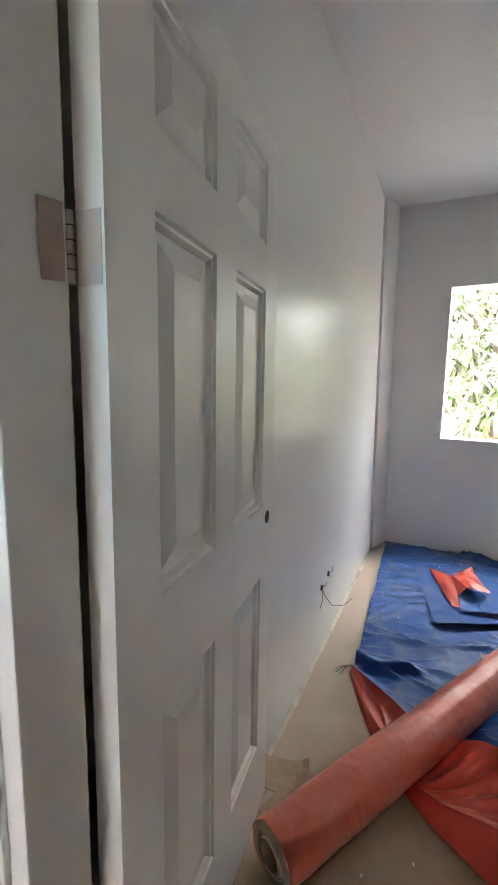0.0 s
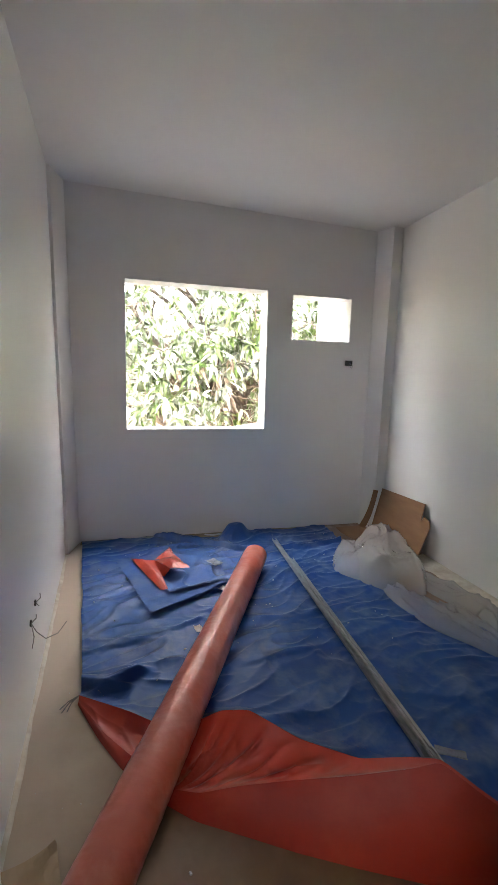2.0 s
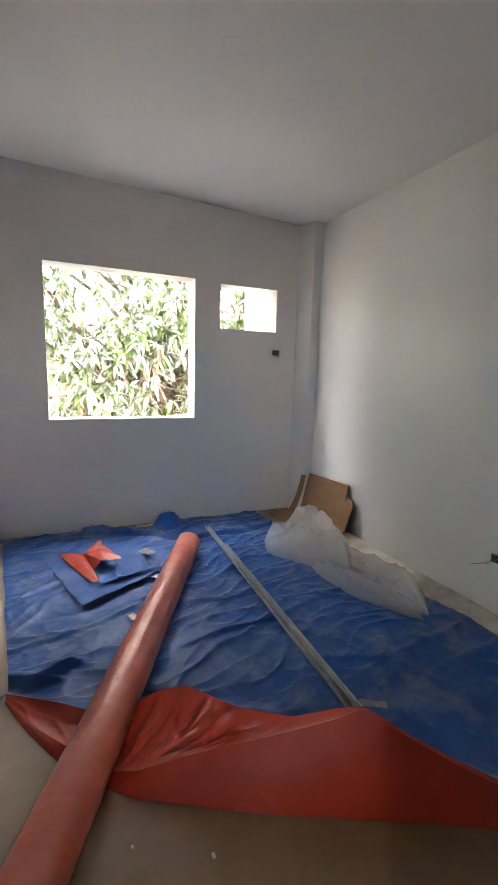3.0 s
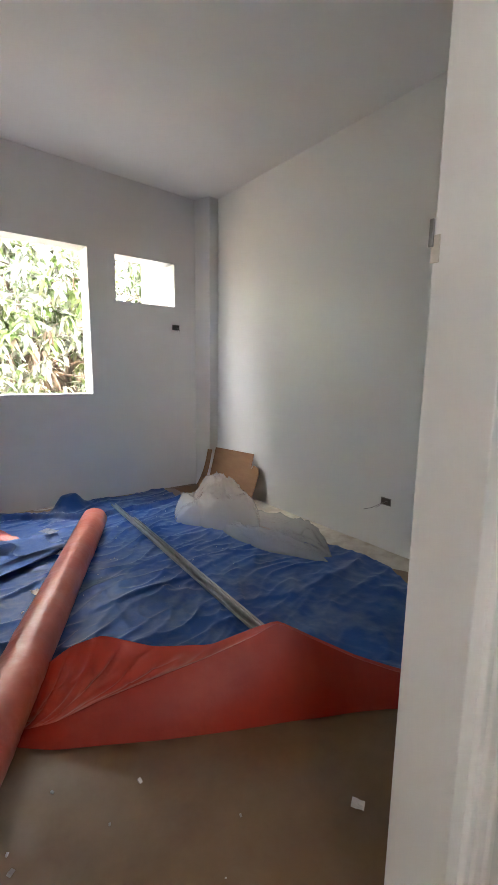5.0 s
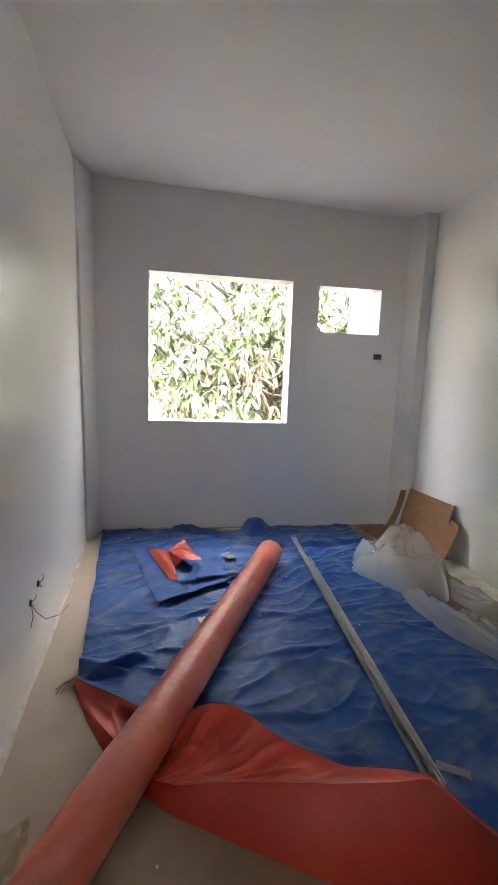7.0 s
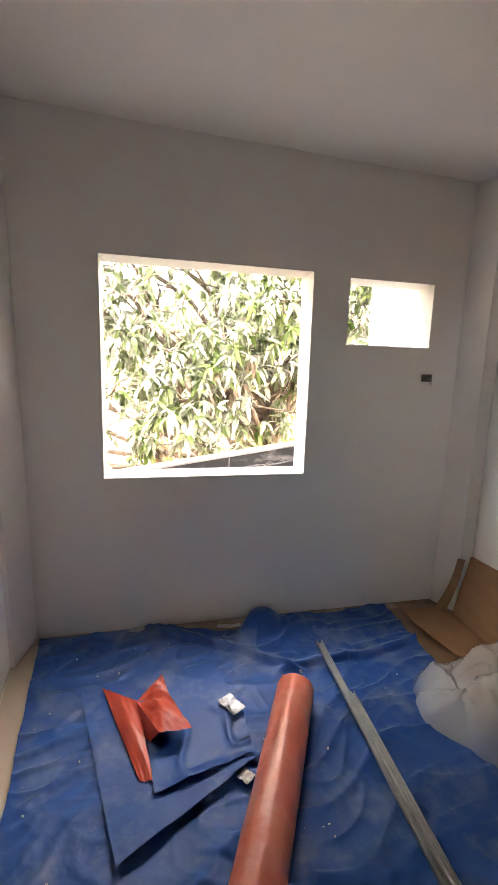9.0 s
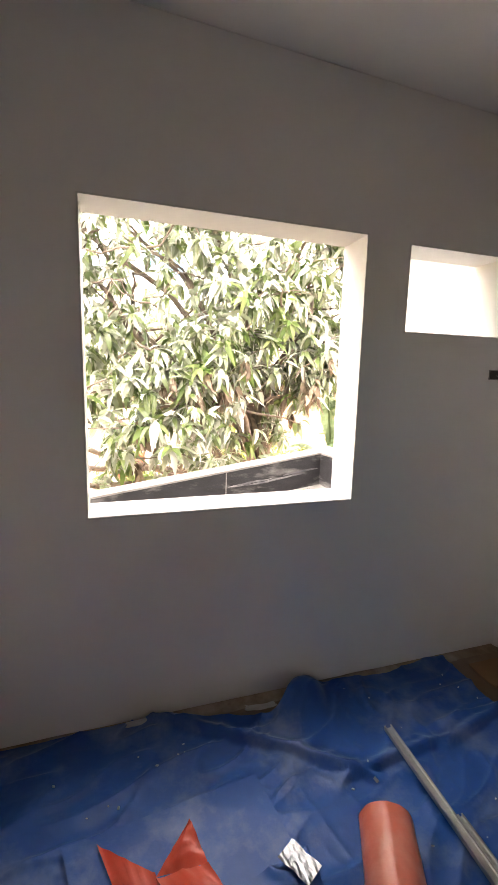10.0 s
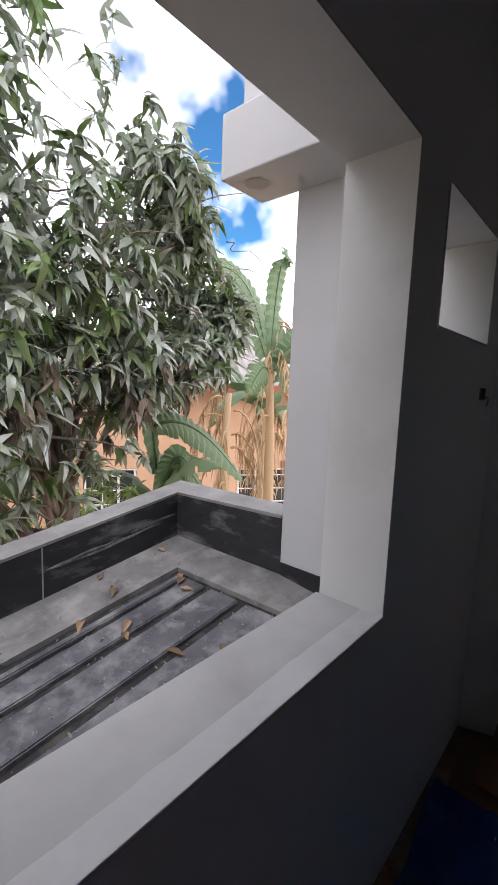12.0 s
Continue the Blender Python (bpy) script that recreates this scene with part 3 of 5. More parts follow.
FOLDS = [((0.12, 3.74), (0.62, 3.42), (0.80, 3.28), 0.045, 0.035), ((0.80, 3.28), (1.25, 3.30), (1.66, 3.38), 0.035, 0.032), ((-0.38, 2.25), (0.02, 2.32), (0.24, 2.42), 0.012, 0.03), ((0.30, 2.50), (0.75, 2.30), (1.2, 2.42), 0.010, 0.035),
         ((0.45, 2.0), (0.9, 2.05), (1.5, 2.2), 0.012, 0.04), ((0.35, 2.75), (0.8, 2.62), (1.2, 2.85), 0.009, 0.035), ((-0.36, 2.01), (-0.22, 1.98), (-0.10, 2.03), 0.05, 0.035), ((0.9, 1.7), (1.3, 1.55), (1.8, 1.6), 0.010, 0.04)]


def fold_height(x, y):
    h = 0.0
    for a, b, c, amp, w in FOLDS:
        for p, q in ((a, b), (b, c)):
            dx, dy = q[0] - p[0], q[1] - p[1]
            L = math.hypot(dx, dy)
            t = ((x - p[0]) * dx + (y - p[1]) * dy) / L
            if -0.1 < t < L + 0.1:
                d = ((x - p[0]) * dy - (y - p[1]) * dx) / L + 0.012 * nz(t * 5, amp * 900)
                fade = min(1, (t + 0.1) / 0.1, (L + 0.1 - t) / 0.1)
                k = math.exp(-(d / (w * 1.3 if d < 0 else w * 0.3)) ** 2)
                h = max(h, amp * fade * k)
    # rolled lump at the far edge
    h = max(h, 0.115 * math.exp(-abs((x - 0.74 - 0.25 * (y - 3.68)) / 0.105) ** 3.5 - ((y - 3.69) / 0.10) ** 2))
    return h


def sheet_height(x, y):
    w = 0.4 + 0.6 * nz(x * 1.3 + 4, y * 1.3)
    sx, sy = x + 0.10 * nz(x * 2, y * 2, 5), y + 0.10 * nz(x * 2, y * 2, 8)
    h = 0.006 + 0.015 * max(0, rid(sx * 1.4 + 0.5 * sy, sy * 4.6 - sx * 1.6, 3)) ** 5 * (0.4 + max(0, w))
    h += 0.010 * max(0, rid(sx * 3.6 + 7, sy * 7.5 - sx * 3, 9)) ** 4 + 0.0035 * max(0, rid(sx * 8 + sy * 3, sy * 5 - sx * 4, 6)) ** 4 + 0.002 * max(0, rid(sx * 9, sy * 12, 2)) ** 4 + 0.002 * (1 + nz(x * 11, y * 11))
    return h + fold_height(x, y)


def tarp_point(u, v):
    """v: 0 the front edge, 1 the ridge, 2 the foot behind, 3 the far end."""
    F, Rg, B, E = soft(u, ST_F), soft(u, ST_R), soft(u, ST_B), soft(u, ST_E)
    if v <= 1:
        K = soft(u, ST_K)
        if v <= 0.5:      # the steep front face
            k = v * 2
            p = np.array([*(F + (K[:2] - F) * k), 0.004 + K[2] * k])
            amp = 0.004
            p[1] -= 0.02 * math.sin(math.pi * k) * K[2] / 0.3
        else:             # the upper face, crumpled where it is wide
            k = v * 2 - 1
            p = K + (Rg - K) * k + np.array([0, 0, 0.004])
            wide = min(1, np.linalg.norm(Rg - K) / 0.15)
            amp = 0.024 * wide
            # a lit hollow behind the fold, then a steep rise to the edge
            p[2] -= wide * (0.03 * math.sin(math.pi * k) + max(0.0, Rg[2] - K[2]) * (k - k ** 2.4))
        belly = math.sin(math.pi * k)
        # creases fan out from the pinched point under the roll
        fx, fy = p[0] + 0.05, p[1] - 1.38
        fan, dist = math.atan2(fy, fx), math.hypot(fx, fy)
        crease = max(0, rid(fan * 2.6 + 0.3 * nz(dist * 4, 2), dist * 1.3, 1.7)) ** 3 + 0.7 * max(0, rid(fan * 5.5 + 0.4 * nz(dist * 6, 5), dist * 2.2, 4.1)) ** 4
        crease += 0.45 * max(0, rid(p[0] * 7 + p[1] * 3, p[1] * 9 - p[0] * 4, 7.3)) ** 5 + 0.06 * nz(p[0] * 25, p[1] * 25, 2)
        p[2] += amp * belly * (crease - 0.35)
        p[1] -= amp * 0.5 * belly * crease
        return Vector((p[0], p[1], max(p[2], 0.003)))
    if v <= 2:
        k = v - 1
        x, y = Rg[:2] + (B - Rg[:2]) * k
        z = Rg[2] * (1 - k) ** 1.7 + (1 - (1 - k) ** 2) * sheet_height(x, y) + 0.004
        return Vector((x, y, z))
    k = v - 2
    x, y = B + (E - B) * k
    x += 0.45 * max(0, (u - 0.55) / 0.45) ** 1.6 * math.exp(-((k - 0.28) / 0.22) ** 2)
    x += 0.012 * nz(y * 4, u * 2) * (1 if u < 0.03 or u > 0.97 else 0)
    return Vector((x, y, sheet_height(x, y) + 0.004))


TARP = thing("tarpaulin", "large dusty blue tarpaulin with its orange underside turned up", "tarpaulin")
part("turned_front", grid(lambda u, v: tarp_point(u, v * 0.4999), 230, 16), RED_SHADED, TARP, "steep orange-red underside of the turned edge, darkened for shade", smooth=True)
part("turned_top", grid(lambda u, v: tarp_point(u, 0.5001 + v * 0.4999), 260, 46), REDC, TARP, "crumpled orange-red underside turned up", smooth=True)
part("blue_sheet", grid(lambda u, v: tarp_point(u, 1 + v), 190, 12), BLUE, TARP, smooth=True)
part("blue_sheet", grid(lambda u, v: tarp_point(u, 2 + v), 230, 260), BLUE, TARP, smooth=True)
bm = bmesh.new()
for k, (dx, dy, l) in enumerate(((-0.06, -0.03, 1), (-0.05, -0.05, 0.8), (-0.03, -0.05, 0.7))):
    tube([(-0.34, 1.945, 0.03), (-0.35 + dx * 0.5, 1.94 + dy * 0.4, 0.022), (-0.35 + dx, 1.94 + dy, 0.006)], 0.0022, 5, bm)
part("corner_cord", bm, CABLE, TARP, "frayed cord at the corner")

# ---- tarpaulin offcut, blue with a red turned corner ----
OFF = thing("tarpaulin_offcut", "blue tarpaulin offcut with a folded red corner, lying on the sheet", "tarpaulin")


def off_sheet(u, v):
    # corners: far left, far right, near right, near left
    a, b, c, d = Vector((-0.24, 3.31)), Vector((0.42, 3.38)), Vector((0.51, 2.79)), Vector((-0.017, 2.50))
    p = a.lerp(b, u).lerp(d.lerp(c, u), v)
    z = 0.036 + 0.6 * fold_height(p.x, p.y) + 0.005 * max(0, rid(p.x * 3 + p.y, p.y * 4 - p.x, 2)) ** 3 + 0.03 * max(0, v - 0.8) * 5 * (0.5 + 0.5 * nz(u * 4, 3))
    return (p.x, p.y, z)


part("offcut_sheet", grid(off_sheet, 60, 50), BLUE, OFF, smooth=True)


def patch(a, b, c, d, bulge, seed, n=18):
    """A cloth patch between four corners, slightly bulged and creased."""
    a, b, c, d = Vector(a), Vector(b), Vector(c), Vector(d)

    def fn(u, v):
        p = a.lerp(b, u).lerp(d.lerp(c, u), v)
        e = math.sin(math.pi * u) * math.sin(math.pi * v)
        p.z += bulge * e + 0.006 * nz(u * 3, v * 3, seed) + 0.004 * max(0, rid(u * 4, v * 4, seed)) ** 3
        return p
    return grid(fn, n, n)


part("red_fold", patch((-0.135, 3.28, 0.05), (0.028, 3.12, 0.09), (0.10, 2.76, 0.05), (0.047, 2.77, 0.045), 0.02, 1), REDC, OFF, "red turned-over strip", smooth=True)
part("red_fold", patch((0.028, 3.10, 0.10), (0.139, 3.192, 0.15), (0.145, 3.185, 0.147), (0.172, 3.07, 0.13), 0.012, 5), REDC, OFF, "red corner standing up in a peak", smooth=True)
part("red_fold", patch((0.028, 3.10, 0.10), (0.172, 3.07, 0.135), (0.252, 2.90, 0.115), (0.122, 2.89, 0.125), 0.022, 9), REDC, OFF, "red turned-up corner", smooth=True)
part("red_fold", patch((0.028, 3.10, 0.10), (0.122, 2.89, 0.125), (0.085, 2.93, 0.05), (0.05, 2.98, 0.04), 0.0, 3, 8), REDC, OFF, "red turned-under fold", smooth=True)


def off_layer(u, v):
    a, b, c, d = Vector((0.07, 3.02)), Vector((0.49, 3.08)), Vector((0.49, 2.80)), Vector((0.10, 2.70))
    p = a.lerp(b, u).lerp(d.lerp(c, u), v)
    return (p.x, p.y, 0.052 + 0.6 * fold_height(p.x, p.y) + 0.016 * max(0, rid(p.x * 5 + 2 * p.y, p.y * 4 - 3 * p.x, 4)) ** 4 + 0.03 * max(0, v - 0.85) * 4 * (0.5 + 0.5 * nz(u * 5, 8)))


part("offcut_layer", grid(off_layer, 50, 40), BLUE, OFF, "crinkled blue second layer", smooth=True)

# ---- steel channels ----
def channel(name, p, q, w, h, lift, label):
    """A lipped U channel from p to q."""
    p, q = Vector(p), Vector(q)
    d = (q - p).normalized()
    s = d.cross(Vector((0, 0, 1))).normalized()
    prof = [(-w / 2 + 0.006, h), (-w / 2, h), (-w / 2, 0), (w / 2, 0), (w / 2, h), (w / 2 - 0.006, h), (w / 2 - 0.006, h - 0.002), (w / 2 - 0.002, h - 0.002), (w / 2 - 0.002, 0.002), (-w / 2 + 0.002, 0.002), (-w / 2 + 0.002, h - 0.002), (-w / 2 + 0.006, h - 0.002)]
    bm = bmesh.new()
    n = 8
    rings = []
    for i in range(n + 1):
        c = p.lerp(q, i / n)
        rings.append([bm.verts.new(c + s * a + Vector((0, 0, b + lift))) for a, b in prof])
    for r0, r1 in zip(rings, rings[1:]):
        for k in range(len(prof)):
            bm.faces.new((r0[k], r0[(k + 1) % len(prof)], r1[(k + 1) % len(prof)], r1[k]))
    return solid(name, bm, ZINC, label, "steel channel", group="channels on the tarpaulin")


for o, w, far, near, lift in ((0.0, 0.034, 3.40, 1.32, 0.030), (0.031, 0.022, 3.02, 1.28, 0.030), (0.014, 0.020, 2.75, 1.35, 0.047)):
    def at(y, o=o):
        return (0.917 + (1.010 - 0.917) * (y - 1.433) / (3.40 - 1.433) + o, y, 0.03 * max(0, y - 1.9) / 1.5)
    channel("steel_channel", at(near), at(far), w, 0.016, lift, "long thin galvanised steel channel on the blue tarpaulin")

# ---- plastic film ----
def film_mound(parent, c, rx, ry, H, rot, seed):
    """A slack billow of thin film: a low dome with a few sharp creases and soft hollows."""
    bm = bmesh.new()
    nr, nt = 34, 110
    rows = []
    for i in range(nr + 1):
        rho = i / nr
        row = []
        for k in range(nt):
            th = math.tau * k / nt
            ct, st = math.cos(th), math.sin(th)
            w = 1 + 0.16 * nz(ct * 1.1, st * 1.1, seed) + 0.05 * nz(ct * 3, st * 3, seed + 4) * rho
            x, y = rx * rho * ct * w, ry * rho * st * w
            gx, gy = x + 0.05 * nz(x * 6, y * 6, seed), y + 0.05 * nz(x * 6, y * 6, seed + 9)
            fade = 1 - rho ** 4
            z = 0.02 + H * (1 - rho ** 2.4) ** 0.7 * (1 + 0.5 * nz(x * 4.5, y * 4.5, seed + 1))
            z += fade * (0.04 * max(0, rid(gx * 3.4 + gy * 3.8, gy * 1.6, seed)) ** 4 + 0.02 * max(0, rid(gx * 8, gy * 4.5 - gx * 5, seed + 2)) ** 5 + 0.012 * max(0, rid(gx * 15, gy * 10 + gx * 7, seed + 3)) ** 5 + 0.006 * max(0, rid(gx * 27 - gy * 9, gy * 24, seed + 6)) ** 3)
            row.append(bm.verts.new((x, y, z)))
        rows.append(row)
    for a, b in zip(rows, rows[1:]):
        for k in range(nt):
            bm.faces.new((a[k], a[(k + 1) % nt], b[(k + 1) % nt], b[k]))
    bmesh.ops.remove_doubles(bm, verts=rows[0], dist=0.0001)
    return part("fold", bm, FILM, parent, smooth=True, at=pose(c[0], c[1], 0, 0, 0, rot))


def film_ribbon(parent, path, width, lift, seed):
    """A limp strip of film along a path on the floor, with soft upright folds."""
    pts = [Vector(p) for p in path]

    def fn(u, v):
        f = u * (len(pts) - 1)
        i = min(int(f), len(pts) - 2)
        p = pts[i].lerp(pts[i + 1], f - i)
        d = (pts[i + 1] - pts[i]).normalized()
        n = Vector((-d.y, d.x))
        taper = math.sin(math.pi * min(0.99, max(0.05, u * 0.95 + 0.045))) ** 0.7
        w = width * (0.85 + 0.3 * nz(u * 3, seed)) * taper
        q = p + n * w * (v - 0.5) + n * 0.05 * nz(u * 2, v, seed)
        arch = math.sin(math.pi * v)
        z = 0.022 + lift * taper * arch ** 0.8 * (0.55 + 0.6 * max(0, nz(u * 2, v * 2.5, seed + 2)) + 0.55 * max(0, rid(u * 1.8, v * 3.2, seed)) ** 4)
        z += 0.02 * arch * max(0, rid(u * 4 + v, v * 5, seed + 5)) ** 4
        return (q.x, q.y, max(0.02, z))
    return part("fold", grid(fn, 90, 36), FILM, parent, smooth=True)


FILMHEAP = thing("plastic_film", "crumpled heap of milky translucent plastic film on the tarpaulin", "plastic film")
film_mound(FILMHEAP, (1.62, 2.74), 0.24, 0.35, 0.245, 20, 2.0)
film_mound(FILMHEAP, (1.56, 2.80), 0.19, 0.26, 0.17, 60, 5.5)
film_mound(FILMHEAP, (1.47, 2.92), 0.13, 0.17, 0.13, 10, 8.3)
film_ribbon(FILMHEAP, [(1.52, 2.58), (1.54, 2.30), (1.61, 2.02), (1.69, 1.71)], 0.24, 0.10, 5.0)
film_ribbon(FILMHEAP, [(1.78, 2.80), (1.86, 2.45), (1.90, 2.10), (1.78, 1.78)], 0.20, 0.085, 9.0)
film_ribbon(FILMHEAP, [(1.68, 2.25), (1.72, 2.0), (1.76, 1.74)], 0.26, 0.07, 13.0)

# ---- cardboard ----
def cardboard():
    ob = thing("cardboard_box", "flattened brown cardboard box leaning on the wall", "cardboard box")

    def panel(poly, th=0.006):
        # poly in (y, height along the panel)
        bm = bmesh.new()
        f = lambda y, h, o: (2.005 + 0.118 * h / 0.41 + 0.006 * nz(y * 6, h * 6) + o, y, 0.012 + 0.40 * h / 0.41)
        a = [bm.verts.new(f(y, h, 0)) for y, h in poly]
        b = [bm.verts.new(f(y, h, th)) for y, h in poly]
        bm.faces.new(a)
        bm.faces.new(b[::-1])
        for i in range(len(poly)):
            j = (i + 1) % len(poly)
            bm.faces.new((a[i], a[j], b[j], b[i]))
        return bm
    part("panel", panel([(2.98, 0.0), (3.58, 0.0), (3.60, 0.40), (3.00, 0.425), (2.995, 0.325), (2.985, 0.285), (2.97, 0.33), (2.90, 0.315), (2.875, 0.27), (2.89, 0.05)]), CARD, ob)
    bm = bmesh.new()
    rows = []
    for k in range(9):
        t = k / 8
        z = 0.016 + 0.37 * t
        y0, y1 = 3.585 + 0.01 * t, 3.595 + 0.03 * (1 - t) ** 2 + 0.025
        x = 2.0 + 0.07 * t - 0.06 * (1 - t) ** 3
        rows.append([bm.verts.new((x, y0, z)), bm.verts.new((x - 0.03, y1, z)), bm.verts.new((x - 0.025, y1 + 0.005, z)), bm.verts.new((x + 0.005, y0, z))])
    for a, b in zip(rows, rows[1:]):
        for k in range(4):
            bm.faces.new((a[k], a[(k + 1) % 4], b[(k + 1) % 4], b[k]))
    bm.faces.new(rows[0])
    bm.faces.new(rows[-1][::-1])
    part("side_flap", bm, CARD, ob)
    bm = prism([(1.70, 3.66), (1.69, 3.52), (1.74, 3.2), (1.98, 3.05), (1.99, 3.58), (1.93, 3.66)], 0.030, 0.036)
    part("floor_flap", bm, CARD, ob)
    return ob


cardboard()

# ---- wall boxes with loose wires ----
def wall_box(name, at, label, wires):
    """Local z is the wall's normal, y up."""
    ob = thing(name, label, "wall box", at)
    bm = bmesh.new()
    for x0, x1, y0, y1 in ((-0.037, -0.033, -0.024, 0.024), (0.033, 0.037, -0.024, 0.024), (-0.033, 0.033, -0.024, -0.02), (-0.033, 0.033, 0.02, 0.024)):
        box(x0, x1, y0, y1, -0.004, 0.003, bm)
    part("rim", bm, CABLE, ob)
    # thin dark sheet paints the depth of the box
    part("recess", box(-0.033, 0.033, -0.02, 0.02, 0.0005, 0.0015), CAVITY_SHADE, ob, "dark sheet for the shade in the open recess")
    for pts in wires:
        part("wire", tube(pts, 0.0016, 6), CABLE, ob, "loose grey wire")
    return ob


wall_box("wall_box", pose(1.80, WY - 0.001, 1.537, 90, 0, 0), "small open wall box with wire ends", [[(0.01, 0, 0), (0.016, -0.02, 0.02), (0.012, -0.04, 0.015)], [(0.02, 0, 0), (0.03, -0.02, 0.018), (0.028, -0.05, 0.012)]])
wall_box("wall_box", pose(RX - 0.001, 1.66, 0.33, 90, 0, -90), "open wall box with loose wires low on the wall", [[(0.0, 0, 0), (-0.03, -0.03, 0.03), (-0.06, -0.05, 0.02)], [(0.01, 0.0, 0), (0.02, 0.015, 0.03), (0.035, 0.01, 0.03)], [(-0.02, -0.01, 0), (-0.09, -0.06, 0.02), (-0.16, -0.09, 0.01)]])


def pigtail(at, label, wires):
    ob = thing("wire_outlet", label, "wire outlet", at)
    # dark disc on the wall paints the inside of the hole
    part("hole", tube([(0, 0, -0.004), (0, 0, 0.0015)], 0.014, 12), CAVITY_SHADE, ob, "dark disc for the shade in the chased hole")
    for pts in wires:
        part("wire", tube(pts, 0.002, 6), CABLE, ob)
    return ob


pigtail(pose(left_x(2.15) + 0.001, 2.15, 0.362, 90, 0, 93.4), "small hole in the wall with wire stubs", [[(0, 0, 0), (0.004, 0.02, 0.02), (0.01, 0.04, 0.018)], [(0, 0, 0), (-0.01, -0.012, 0.016)]])
pigtail(pose(left_x(2.02) + 0.001, 2.02, 0.340, 90, 0, 93.4), "small hole in the wall with a hanging wire", [[(0, 0, 0), (0.0, 0.02, 0.02), (0.005, 0.035, 0.02)], [(0, 0, 0), (-0.004, -0.04, 0.02), (0.02, -0.09, 0.05), (0.10, -0.12, 0.09), (0.17, -0.11, 0.12)], [(0, 0, 0), (-0.02, -0.05, 0.012), (-0.04, -0.09, 0.006)]])

# ---- small litter ----
def scrap(name, x, y, w, l, rot, material, label, z=None, curl=0.01, cat="scrap"):
    z = (sheet_height(x, y) + 0.006) if z is None else z

    def fn(u, v):
        return ((u - 0.5) * w * (1 + 0.2 * nz(v * 3, x * 9)), (v - 0.5) * l, curl * (abs(u - 0.5) * 2) ** 2 * (0.6 + 0.5 * nz(u * 3, v * 3, x * 5)) + 0.003 * (1 + nz(u * 6, v * 6, y)))
    bm = grid(fn, 8, 8)
    r = bmesh.ops.extrude_face_region(bm, geom=bm.faces[:])
    bmesh.ops.translate(bm, verts=[g for g in r["geom"] if isinstance(g, bmesh.types.BMVert)], vec=(0, 0, 0.002))
    return solid(name, bm, material, label, cat, at=pose(x, y, z, 0, 0, rot))


scrap("foil_packet", 0.442, 3.035, 0.07, 0.11, 30, FOIL, "crumpled silver foil packet on the tarpaulin", z=0.075, curl=0.004, cat="packet")
scrap("film_scrap", 1.016, 1.335, 0.035, 0.11, 60, FILM, "milky strip of film beside the steel channels", cat="plastic film")
scrap("paper_scrap", -0.395, 1.27, 0.16, 0.13, 20, KRAFT, "torn brown paper scrap beside the door", z=0.002, curl=0.03, cat="paper")
scrap("paper_scrap", -0.33, 1.17, 0.14, 0.16, -15, KRAFT, "flat brown paper scrap on the floor", z=0.002, curl=0.008, cat="paper")
scrap("plaster_chip", 0.677, 0.675, 0.028, 0.034, 30, PAPER, "flat white plaster chip on the floor", z=0.001, curl=0.002, cat="plaster chip")
scrap("paper_scrap", 0.225, 2.335, 0.04, 0.06, 10, PAPER, "white scrap on the blue tarpaulin", cat="paper")
scrap("paper_scrap", 0.44, 2.72, 0.05, 0.05, 40, PAPER, "white scrap beside the roll", cat="paper")
scrap("paper_scrap", -0.48, 3.73, 0.05, 0.07, 20, PAPER, "white scrap in the floor corner", z=0.003, cat="paper")
scrap("paper_scrap", 0.02, 3.765, 0.10, 0.03, 8, PAPER, "white peeled strip at the tarpaulin edge", cat="paper")
scrap("paper_scrap", 0.55, 3.69, 0.14, 0.03, -4, PAPER, "white peeled strip at the tarpaulin edge", cat="paper")

bm = bmesh.new()
rng = random.Random(5)
for k in range(120):
    if k < 65:
        x, y = rng.uniform(-0.4, 1.6), rng.uniform(1.9, 3.7)
        z = sheet_height(x, y) + 0.006
    else:
        x, y, z = rng.uniform(-0.48, 1.2), rng.uniform(0.62, 1.9), 0.0
        if y > 1.5 and x > -0.4 or y > 1.9 - x * 0.9 - 0.5:
            continue
    s = rng.uniform(0.002, 0.007) if k % 9 else rng.uniform(0.007, 0.012)
    own = bmesh.new()
    bmesh.ops.create_cube(own, size=1, matrix=Matrix.LocRotScale((x, y, z + s * 0.3), Euler((rng.random(), rng.random(), rng.random() * 6)), (s * 1.6, s, s * 0.6)))
    join(bm, own)
solid("plaster_crumbs", bm, PAPER, "scattered white plaster crumbs and paint flecks", "plaster crumbs", "stuff")

# black bucket beyond the door post
BKT = thing("bucket", "black plastic bucket lying on the tarpaulin", "bucket", pose(1.60, 1.03, 0.085, 80, 0, 70) @ Matrix.Scale(0.75, 4))


def bucket():
    bm = bmesh.new()
    n = 28
    rings = [[bm.verts.new((r * math.cos(i * math.tau / n), r * math.sin(i * math.tau / n), z)) for i in range(n)] for r, z in ((0.07, -0.1), (0.095, 0.1), (0.102, 0.1), (0.102, 0.115), (0.094, 0.115), (0.066, -0.092))]
    for a, b in zip(rings, rings[1:]):
        for i in range(n):
            bm.faces.new((a[i], a[(i + 1) % n], b[(i + 1) % n], b[i]))
    bm.faces.new(rings[0][::-1])
    bm.faces.new(rings[-1])
    return bm


part("body", bucket(), BLACKP, BKT)

# ---- outside: canopy roof with parapet ----
BZ = 0.522


CX, CY = 1.764, 5.555        # inner corner of the parapet


def slab_z(x, y):
    """The canopy falls to the side and a little towards the house."""
    return BZ + 0.15 * (x - CX) + 0.12 * (y - CY)


